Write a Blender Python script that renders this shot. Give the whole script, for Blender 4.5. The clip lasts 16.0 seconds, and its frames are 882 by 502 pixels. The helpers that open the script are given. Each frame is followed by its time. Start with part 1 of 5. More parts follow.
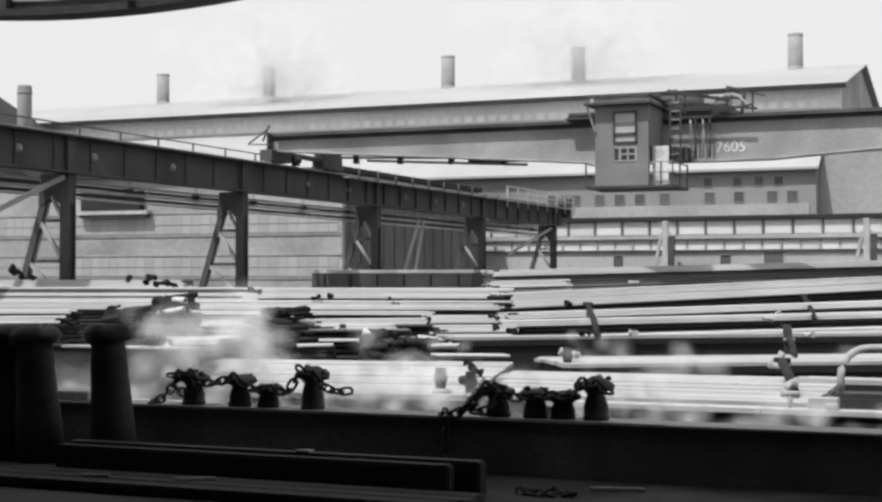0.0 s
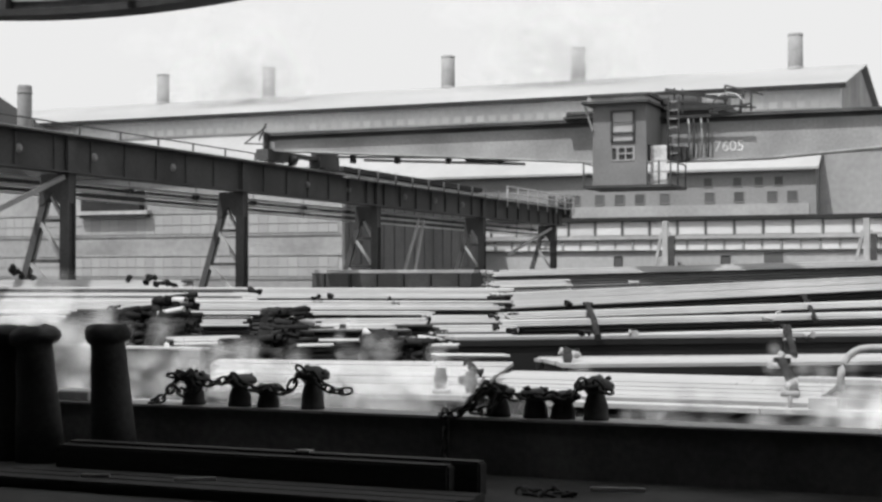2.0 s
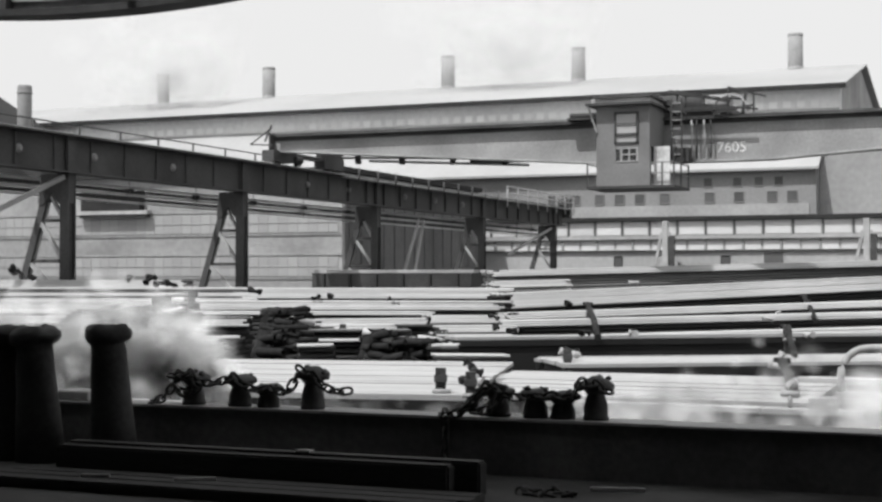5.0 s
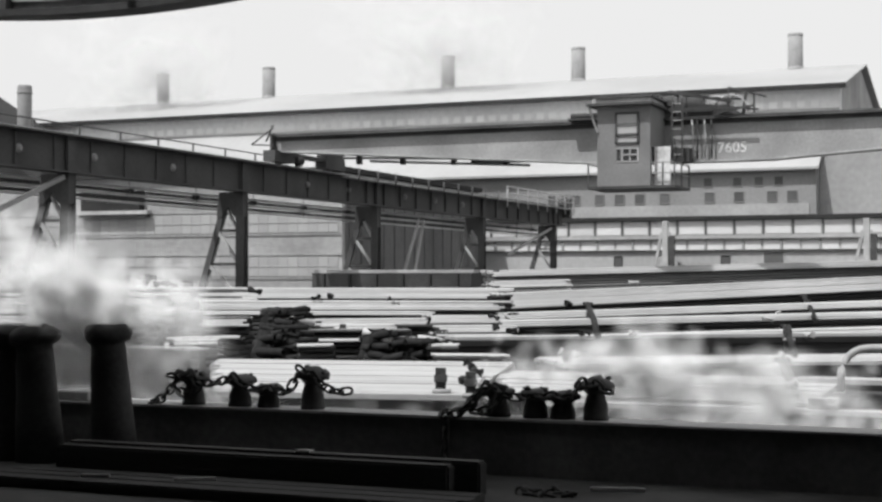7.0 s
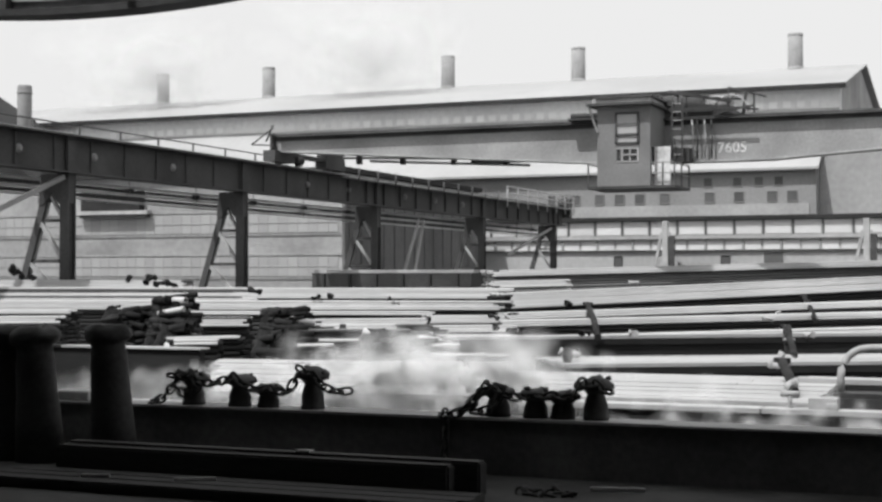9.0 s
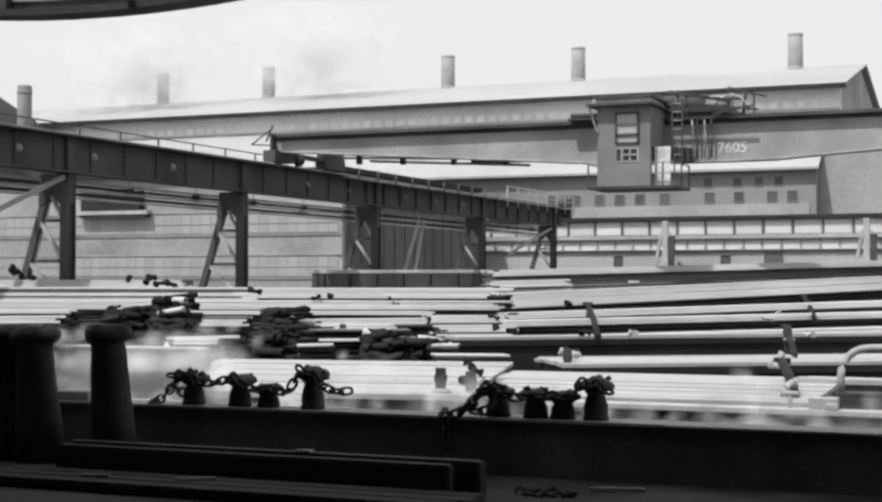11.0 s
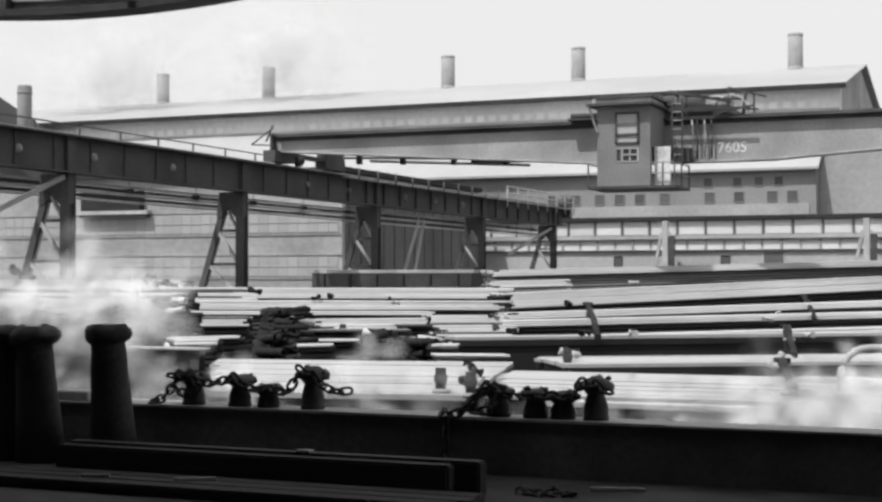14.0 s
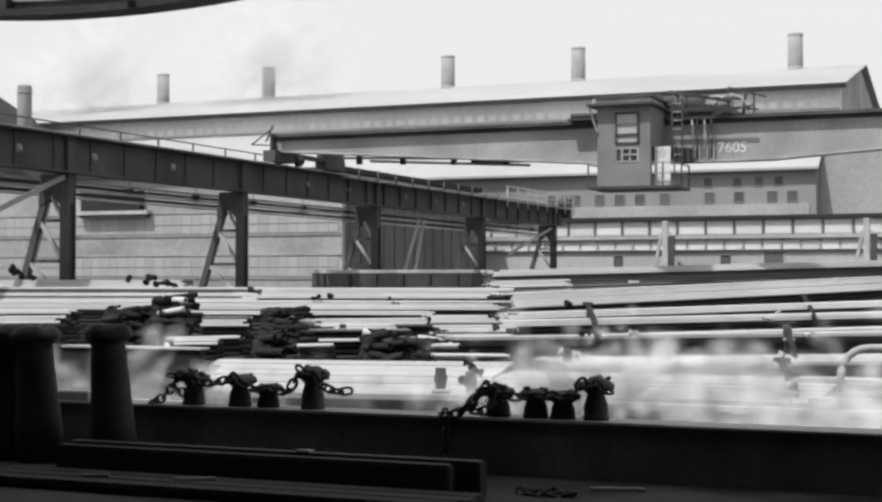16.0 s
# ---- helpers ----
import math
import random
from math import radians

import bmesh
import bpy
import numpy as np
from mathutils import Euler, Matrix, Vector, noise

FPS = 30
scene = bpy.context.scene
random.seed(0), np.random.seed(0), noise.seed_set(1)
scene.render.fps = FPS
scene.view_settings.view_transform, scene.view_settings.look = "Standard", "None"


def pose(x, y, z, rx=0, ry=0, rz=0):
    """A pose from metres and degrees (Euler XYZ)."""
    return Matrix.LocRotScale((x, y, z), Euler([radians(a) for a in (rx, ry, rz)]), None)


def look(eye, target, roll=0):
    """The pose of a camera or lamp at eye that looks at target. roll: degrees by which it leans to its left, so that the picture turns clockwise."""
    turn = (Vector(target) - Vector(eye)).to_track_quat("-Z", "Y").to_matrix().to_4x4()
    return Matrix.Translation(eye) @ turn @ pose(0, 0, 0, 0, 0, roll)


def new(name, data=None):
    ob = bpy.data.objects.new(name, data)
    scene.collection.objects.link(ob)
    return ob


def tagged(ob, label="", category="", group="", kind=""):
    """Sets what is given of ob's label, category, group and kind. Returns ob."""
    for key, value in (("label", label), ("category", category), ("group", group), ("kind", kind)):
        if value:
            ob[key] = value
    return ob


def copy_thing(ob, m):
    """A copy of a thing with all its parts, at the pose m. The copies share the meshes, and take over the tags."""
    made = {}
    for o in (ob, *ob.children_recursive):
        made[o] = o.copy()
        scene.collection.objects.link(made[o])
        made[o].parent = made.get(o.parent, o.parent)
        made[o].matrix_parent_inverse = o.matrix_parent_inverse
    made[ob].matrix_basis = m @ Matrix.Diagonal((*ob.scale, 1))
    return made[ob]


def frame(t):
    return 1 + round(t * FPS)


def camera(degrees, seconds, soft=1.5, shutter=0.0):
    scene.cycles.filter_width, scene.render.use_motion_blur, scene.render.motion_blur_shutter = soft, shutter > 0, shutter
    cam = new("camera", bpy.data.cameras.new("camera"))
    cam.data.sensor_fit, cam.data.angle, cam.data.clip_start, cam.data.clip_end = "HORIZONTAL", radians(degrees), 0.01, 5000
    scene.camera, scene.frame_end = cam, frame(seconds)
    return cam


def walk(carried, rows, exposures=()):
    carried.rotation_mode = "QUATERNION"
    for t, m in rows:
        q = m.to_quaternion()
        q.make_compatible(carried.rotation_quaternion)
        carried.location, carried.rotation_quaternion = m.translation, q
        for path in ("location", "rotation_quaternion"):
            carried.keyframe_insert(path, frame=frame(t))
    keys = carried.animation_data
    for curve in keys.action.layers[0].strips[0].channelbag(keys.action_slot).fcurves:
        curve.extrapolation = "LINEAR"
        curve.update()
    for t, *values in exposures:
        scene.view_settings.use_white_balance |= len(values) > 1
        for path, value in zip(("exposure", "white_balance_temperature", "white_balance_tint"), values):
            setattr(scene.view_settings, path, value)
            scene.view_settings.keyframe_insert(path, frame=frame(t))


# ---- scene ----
cam = camera(34.0, 16.0, soft=2.7)
EYE = pose(0, 0, 2.8, 91.08, 0, 22.68)
walk(cam, [(0, EYE), (16, EYE)], exposures=[(0, 0.21), (16, 0.21)])

scene.cycles.transparent_max_bounces = 64

# ---- light ----
SUN_AZ, SUN_EL = 200.0, 60.0      # compass degrees from +Y towards +X, height of the sun
world = bpy.data.worlds.new("hazy_sky")
scene.world = world
world.use_nodes = True
wn, wl = world.node_tree.nodes, world.node_tree.links
wn.clear()
sky = wn.new("ShaderNodeTexSky")
sky.sky_type = "NISHITA"
sky.sun_disc = False
sky.sun_elevation, sky.sun_rotation = radians(SUN_EL), radians(SUN_AZ)
sky.dust_density, sky.air_density, sky.ozone_density = 6.0, 1.2, 1.0
grey = wn.new("ShaderNodeRGBToBW")
haze = wn.new("ShaderNodeMix")
haze.data_type = "FLOAT"
haze.inputs[0].default_value = 0.8
haze.inputs[3].default_value = 8.0
back = wn.new("ShaderNodeBackground")
back.inputs["Strength"].default_value = 0.106
wout = wn.new("ShaderNodeOutputWorld")
wl.new(sky.outputs[0], grey.inputs[0])
wl.new(grey.outputs[0], haze.inputs[2])
wl.new(haze.outputs[0], back.inputs[0])
wl.new(back.outputs[0], wout.inputs[0])

sun = new("sun", bpy.data.lights.new("sun", "SUN"))
sun.data.energy, sun.data.angle, sun.data.color = 3.5, radians(1.5), (1, 1, 1)
a, e = radians(SUN_AZ), radians(SUN_EL)
sun.matrix_world = look((0, 0, 60), (-40 * math.sin(a) * math.cos(e), -40 * math.cos(a) * math.cos(e), 60 - 40 * math.sin(e)))


# ---- materials ----
def surface(name, tone, rough=0.7, metal=0.0, stain=0.35, big=0.6, fine=18.0, bump=0.25, ribs=None, rib_depth=0.0, spread=0.0, streak=(1, 1, 1)):
    """A grey film-stock surface: broad stains, fine grain, relief and, where given, corrugation along an axis."""
    m = bpy.data.materials.new(name)
    m.use_nodes = True
    n, l = m.node_tree.nodes, m.node_tree.links
    b = n["Principled BSDF"]
    b.inputs["Metallic"].default_value = metal
    b.inputs["Specular IOR Level"].default_value = 0.2
    co = n.new("ShaderNodeTexCoord")
    mp = n.new("ShaderNodeMapping")
    mp.inputs["Scale"].default_value = streak
    l.new(co.outputs["Object"], mp.inputs[0])
    n1, n2 = n.new("ShaderNodeTexNoise"), n.new("ShaderNodeTexNoise")
    n1.inputs["Scale"].default_value, n1.inputs["Detail"].default_value = big, 6
    n2.inputs["Scale"].default_value, n2.inputs["Detail"].default_value = fine, 4
    l.new(mp.outputs[0], n1.inputs[0])
    l.new(mp.outputs[0], n2.inputs[0])
    r1 = n.new("ShaderNodeMapRange")
    r1.inputs[1].default_value, r1.inputs[2].default_value = 0.3, 0.7
    r1.inputs[3].default_value, r1.inputs[4].default_value = 1 - stain, 1 + stain * 0.5
    l.new(n1.outputs[0], r1.inputs[0])
    r2 = n.new("ShaderNodeMapRange")
    r2.inputs[1].default_value, r2.inputs[2].default_value = 0.3, 0.7
    r2.inputs[3].default_value, r2.inputs[4].default_value = 1 - stain * 0.4, 1 + stain * 0.3
    l.new(n2.outputs[0], r2.inputs[0])
    mul = n.new("ShaderNodeMath")
    mul.operation = "MULTIPLY"
    l.new(r1.outputs[0], mul.inputs[0])
    l.new(r2.outputs[0], mul.inputs[1])
    last = mul
    if spread:
        oi = n.new("ShaderNodeObjectInfo")
        r3 = n.new("ShaderNodeMapRange")
        r3.inputs[3].default_value, r3.inputs[4].default_value = 1 - spread, 1 + spread * 0.5
        l.new(oi.outputs["Random"], r3.inputs[0])
        mul2 = n.new("ShaderNodeMath")
        mul2.operation = "MULTIPLY"
        l.new(last.outputs[0], mul2.inputs[0])
        l.new(r3.outputs[0], mul2.inputs[1])
        last = mul2
    tint = n.new("ShaderNodeMath")
    tint.operation = "MULTIPLY"
    tint.use_clamp = True
    tint.inputs[1].default_value = tone
    l.new(last.outputs[0], tint.inputs[0])
    l.new(tint.outputs[0], b.inputs["Base Color"])
    r4 = n.new("ShaderNodeMapRange")
    r4.inputs[3].default_value, r4.inputs[4].default_value = max(0.05, rough - 0.15), min(1, rough + 0.15)
    l.new(n2.outputs[0], r4.inputs[0])
    l.new(r4.outputs[0], b.inputs["Roughness"])
    bm_ = n.new("ShaderNodeBump")
    bm_.inputs["Strength"].default_value, bm_.inputs["Distance"].default_value = bump, 0.01
    l.new(n2.outputs[0], bm_.inputs["Height"])
    if ribs:
        w = n.new("ShaderNodeTexWave")
        w.bands_direction = ribs
        w.inputs["Scale"].default_value = 3.2
        l.new(co.outputs["Object"], w.inputs[0])
        b2 = n.new("ShaderNodeBump")
        b2.inputs["Strength"].default_value, b2.inputs["Distance"].default_value = 0.8, rib_depth
        l.new(w.outputs["Fac"], b2.inputs["Height"])
        l.new(bm_.outputs[0], b2.inputs["Normal"])
        bm_ = b2
    l.new(bm_.outputs[0], b.inputs["Normal"])
    return m


def glass_dark(name, tone, rough, vary=0.4):
    m = bpy.data.materials.new(name)
    m.use_nodes = True
    n, l = m.node_tree.nodes, m.node_tree.links
    b = n["Principled BSDF"]
    no = n.new("ShaderNodeTexNoise")
    no.inputs["Scale"].default_value = 1.7
    oi = n.new("ShaderNodeObjectInfo")
    co = n.new("ShaderNodeTexCoord")
    l.new(co.outputs["Object"], no.inputs[0])
    ad = n.new("ShaderNodeMath")
    ad.operation = "ADD"
    l.new(no.outputs[0], ad.inputs[0])
    l.new(oi.outputs["Random"], ad.inputs[1])
    r = n.new("ShaderNodeMapRange")
    r.inputs[2].default_value = 1.6
    r.inputs[3].default_value, r.inputs[4].default_value = tone * (1 - vary), tone * (1 + vary)
    l.new(ad.outputs[0], r.inputs[0])
    l.new(r.outputs[0], b.inputs["Base Color"])
    b.inputs["Roughness"].default_value = rough
    b.inputs["Specular IOR Level"].default_value = 0.25
    return m


STEEL_DARK = surface("weathered_dark_steel", 0.075, 0.6, 0.0, 0.5, 0.5, 14, 0.3)
STEEL_MID = surface("painted_grey_steel", 0.31, 0.6, 0.0, 0.3, 0.6, 12, 0.2)
STEEL_CAB = surface("cab_grey_paint", 0.2, 0.55, 0.0, 0.2, 1.0, 12, 0.15)
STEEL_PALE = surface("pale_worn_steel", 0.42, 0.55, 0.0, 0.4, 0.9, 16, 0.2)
IRON_BLACK = surface("sooty_iron", 0.05, 0.65, 0.0, 0.5, 2.0, 25, 0.5)
CHAIN_IRON = surface("rusted_chain_iron", 0.05, 0.6, 0.0, 0.5, 5.0, 60, 0.5)
TIMBER_BLACK = surface("tarred_timber", 0.04, 0.8, 0.0, 0.5, 1.2, 30, 0.6, streak=(0.3, 3, 3))
BOARD = surface("bleached_boards", 0.41, 0.8, 0.0, 0.26, 0.9, 14, 0.25, spread=0.08, streak=(0.3, 3, 3))
VAT_SIDE = surface("acid_stained_timber", 0.022, 0.8, 0.0, 0.5, 1.0, 16, 0.3, streak=(0.3, 3, 3))
LIQUOR = surface("black_pickling_liquor", 0.015, 0.25, 0.0, 0.3, 2.0, 8.0, 0.2)
TROUGH = surface("scaled_trough_plate", 0.11, 0.85, 0.0, 0.5, 1.2, 18, 0.4)
DECK = surface("oily_deck", 0.05, 0.85, 0.0, 0.6, 1.5, 20, 0.5)
PIPE = surface("bright_steel_pipe", 0.475, 0.55, 0.0, 0.26, 0.8, 9, 0.12, spread=0.16, streak=(0.25, 2.5, 2.5))
PIPE_DULL = surface("dull_scaled_pipe", 0.06, 0.6, 0.0, 0.5, 0.8, 9, 0.15, spread=0.5, streak=(0.25, 2.5, 2.5))
PIPE_PALE = surface("pale_scaled_pipe", 0.55, 0.55, 0.0, 0.5, 0.8, 9, 0.15, streak=(0.25, 2.5, 2.5))
PIPE_GREY = surface("weathered_grey_pipe", 0.15, 0.6, 0.0, 0.5, 0.8, 9, 0.15, streak=(0.25, 2.5, 2.5))
# near-black tone standing for the shade in the gaps under the top pipes
PIPE_LOW = surface("shaded_pipe_steel", 0.03, 0.55, 0.0, 0.5, 0.8, 9, 0.15, streak=(0.25, 2.5, 2.5))
COUPLING = surface("black_iron_couplings", 0.02, 0.8, 0.0, 0.8, 3, 12, 0.3)
PIPE_BORE = surface("pipe_end_scale", 0.05, 0.8, 0.0, 0.5, 3, 25, 0.3, spread=0.3)
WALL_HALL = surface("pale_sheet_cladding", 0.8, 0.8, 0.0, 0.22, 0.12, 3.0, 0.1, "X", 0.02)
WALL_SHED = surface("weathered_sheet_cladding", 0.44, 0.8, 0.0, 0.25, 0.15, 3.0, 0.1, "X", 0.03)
WALL_FRONT = surface("sooty_shaded_sheet", 0.38, 0.8, 0.0, 0.3, 0.3, 3.0, 0.1, "X", 0.03)
# darker copy of the sheet cladding; shop gable shade is in this tone
WALL_SIDE = surface("dark_shaded_cladding", 0.16, 0.8, 0.0, 0.3, 0.2, 3.0, 0.1, "Y", 0.03)
GLAZING_BAR = surface("rusty_glazing_bar", 0.34, 0.8, 0.0, 0.3, 0.5, 6.0, 0.1)
HOOD_SHEET = surface("sooty_hood_sheet", 0.035, 0.8, 0.0, 0.4, 0.5, 6.0, 0.1)
WALL_BRICK = surface("smoke_stained_brickwork", 0.26, 0.85, 0.0, 0.25, 0.2, 6.0, 0.2)
BAND_PALE = surface("rendered_band", 0.37, 0.85, 0.0, 0.25, 0.3, 6.0, 0.2)
ROOF_PALE = surface("pale_metal_roofing", 0.38, 0.7, 0.0, 0.15, 0.1, 2.0, 0.1, "X", 0.02)
ROOF_WHITE = surface("white_sheet_roofing", 0.4, 0.7, 0.0, 0.12, 0.2, 2.0, 0.1, "X", 0.02)
# very pale tone for unseen shed faces, to bounce fill light inside
SHED_BOUNCE = surface("light_bouncing_boards", 0.82, 0.9, 0.0, 0.3, 0.8, 12, 0.2)
ROOF_DARK = surface("sooty_roofing", 0.035, 0.8, 0.0, 0.3, 0.3, 4.0, 0.2)
STACK_IRON = surface("stack_plate", 0.3, 0.75, 0.0, 0.3, 0.4, 4.0, 0.2)
GROUND = surface("cinder_ground", 0.10, 0.95, 0.0, 0.5, 0.3, 6.0, 0.8)
GLAZING = glass_dark("dusty_glazing", 0.58, 0.4, 0.18)
GLAZING_DULL = glass_dark("sooty_glazing", 0.33, 0.5, 0.14)
# dusty hall panes, their tone raised to look sunlit
GLAZING_PALE = glass_dark("sunlit_dusty_glazing", 0.8, 0.4, 0.1)
# dark panes of the far buildings, lightened to stand for distance haze
PANE_HAZED = glass_dark("hazed_window_pane", 0.1, 0.5, 0.3)
PANE_DARK = glass_dark("dark_window_pane", 0.035, 0.5)
CONDUCTOR = surface("bare_conductor_metal", 0.8, 0.4, 0.0, 0.2, 0.9, 16, 0.1)
PANE_CAB = glass_dark("cab_window_glass", 0.34, 0.2, 0.2)
LETTER = surface("white_marking_paint", 0.75, 0.7, 0.0, 0.4, 2.0, 14, 0.1)


# ---- mesh tools ----
def box(bm, x0, x1, y0, y1, z0, z1, m=None):
    v = [bm.verts.new((x, y, z)) for z in (z0, z1) for y in (y0, y1) for x in (x0, x1)]
    for f in ((0, 2, 3, 1), (4, 5, 7, 6), (0, 1, 5, 4), (2, 6, 7, 3), (0, 4, 6, 2), (1, 3, 7, 5)):
        bm.faces.new([v[i] for i in f])
    if m is not None:
        bmesh.ops.transform(bm, matrix=m, verts=v)
    return v


def bar(bm, p, q, w, h=None, up=(0, 0, 1)):
    """A rectangular bar from p to q, w wide and h deep."""
    p, q = Vector(p), Vector(q)
    h = h or w
    d = (q - p).normalized()
    side = d.cross(Vector(up))
    if side.length < 0.01:
        side = d.cross(Vector((1, 0, 0)))
    side.normalize()
    top = side.cross(d).normalized()
    v = [bm.verts.new(c + side * (i * w / 2) + top * (j * h / 2)) for c in (p, q) for i, j in ((-1, -1), (1, -1), (1, 1), (-1, 1))]
    for f in ((3, 2, 1, 0), (4, 5, 6, 7), (0, 1, 5, 4), (1, 2, 6, 5), (2, 3, 7, 6), (3, 0, 4, 7)):
        bm.faces.new([v[i] for i in f])
    return v


def ring_tube(bm, points, r, sides=8, closed=False, cap=True):
    """A round rod along a line of points."""
    pts = [Vector(p) for p in points]
    rings = []
    n = len(pts)
    for i, p in enumerate(pts):
        if closed:
            d = pts[(i + 1) % n] - pts[i - 1]
        else:
            d = pts[min(i + 1, n - 1)] - pts[max(i - 1, 0)]
        d.normalize()
        ref = Vector((0, 0, 1)) if abs(d.z) < 0.9 else Vector((1, 0, 0))
        s = d.cross(ref).normalized()
        u = s.cross(d)
        rr = r[i] if isinstance(r, (list, tuple)) else r
        rings.append([bm.verts.new(p + (s * math.cos(k * 2 * math.pi / sides) + u * math.sin(k * 2 * math.pi / sides)) * rr) for k in range(sides)])
    for i in range(n if closed else n - 1):
        a_, b_ = rings[i], rings[(i + 1) % n]
        for k in range(sides):
            f = bm.faces.new((a_[k], b_[k], b_[(k + 1) % sides], a_[(k + 1) % sides]))
            f.smooth = True
    if cap and not closed:
        bm.faces.new(rings[0])
        bm.faces.new(rings[-1][::-1])
    return rings


def lathe(bm, profile, sides=16, at=(0, 0, 0)):
    """A turned form about z from (radius, height) pairs."""
    rings = [[bm.verts.new((at[0] + r * math.cos(k * 2 * math.pi / sides), at[1] + r * math.sin(k * 2 * math.pi / sides), at[2] + z)) for k in range(sides)] for r, z in profile]
    for a_, b_ in zip(rings, rings[1:]):
        for k in range(sides):
            f = bm.faces.new((a_[k], a_[(k + 1) % sides], b_[(k + 1) % sides], b_[k]))
            f.smooth = True
    bm.faces.new(rings[0][::-1])
    bm.faces.new(rings[-1])


def wobble(bm, amount, scale):
    for v in bm.verts:
        v.co += noise.noise_vector(v.co * scale) * amount


def mesh_of(name, bm, material):
    me = bpy.data.meshes.new(name)
    bmesh.ops.recalc_face_normals(bm, faces=bm.faces)
    bm.to_mesh(me)
    bm.free()
    me.materials.append(material)
    return me


def part(name, bm, material, parent, label=""):
    ob = new(name, mesh_of(name, bm, material))
    ob.parent = parent
    if label:
        ob["label"] = label
    return ob


def shared(name, me, parent, m):
    ob = new(name, me)
    ob.parent = parent
    ob.matrix_basis = m
    return ob


def thing(name, bm, material, label, category, group="", m=None):
    ob = new(name, mesh_of(name, bm, material))
    if m is not None:
        ob.matrix_basis = m
    return tagged(ob, label, category, group)


def setting(name, bm, material, label=""):
    return tagged(new(name, mesh_of(name, bm, material)), label, "", "", "structure")


def base(name, m, label, category, group="", kind=""):
    ob = new(name)
    ob.matrix_basis = m
    ob.empty_display_size = 0.3
    return tagged(ob, label, category, group, kind)


# ---- ground ----
def build_ground():
    bm = bmesh.new()
    xs = [-1500, -400, -150] + list(range(-90, 41, 10)) + [100, 400, 1500]
    ys = [-1500, -300, -60] + list(range(-20, 121, 10)) + [200, 500, 1500]
    grid = [[bm.verts.new((x, y, 0.05 * noise.noise((x * 0.13, y * 0.13, 0)) - 0.05)) for x in xs] for y in ys]
    for r0, r1 in zip(grid, grid[1:]):
        for i in range(len(xs) - 1):
            bm.faces.new((r0[i], r0[i + 1], r1[i + 1], r1[i]))
    setting("ground", bm, GROUND, "dark cinder ground of the pipe yard")


build_ground()


# ---- the long hall behind the yard ----
def window_in(parent, x, y, z, w, h, material, frame_mat, label=""):
    """A recessed window on a wall that faces -Y: frame bars and a pane."""
    bm = bmesh.new()
    t = 0.035
    box(bm, x - w / 2 - t, x + w / 2 + t, y - 0.06, y, z - h / 2 - t, z - h / 2)
    box(bm, x - w / 2 - t, x + w / 2 + t, y - 0.06, y, z + h / 2, z + h / 2 + t)
    box(bm, x - w / 2 - t, x - w / 2, y - 0.06, y, z - h / 2, z + h / 2)
    box(bm, x + w / 2, x + w / 2 + t, y - 0.06, y, z - h / 2, z + h / 2)
    wdw = part("window", bm, frame_mat, parent, label)
    bm = bmesh.new()
    box(bm, x - w / 2, x + w / 2, y - 0.025, y - 0.005, z - h / 2, z + h / 2)
    part("pane", bm, material, wdw)
    return wdw


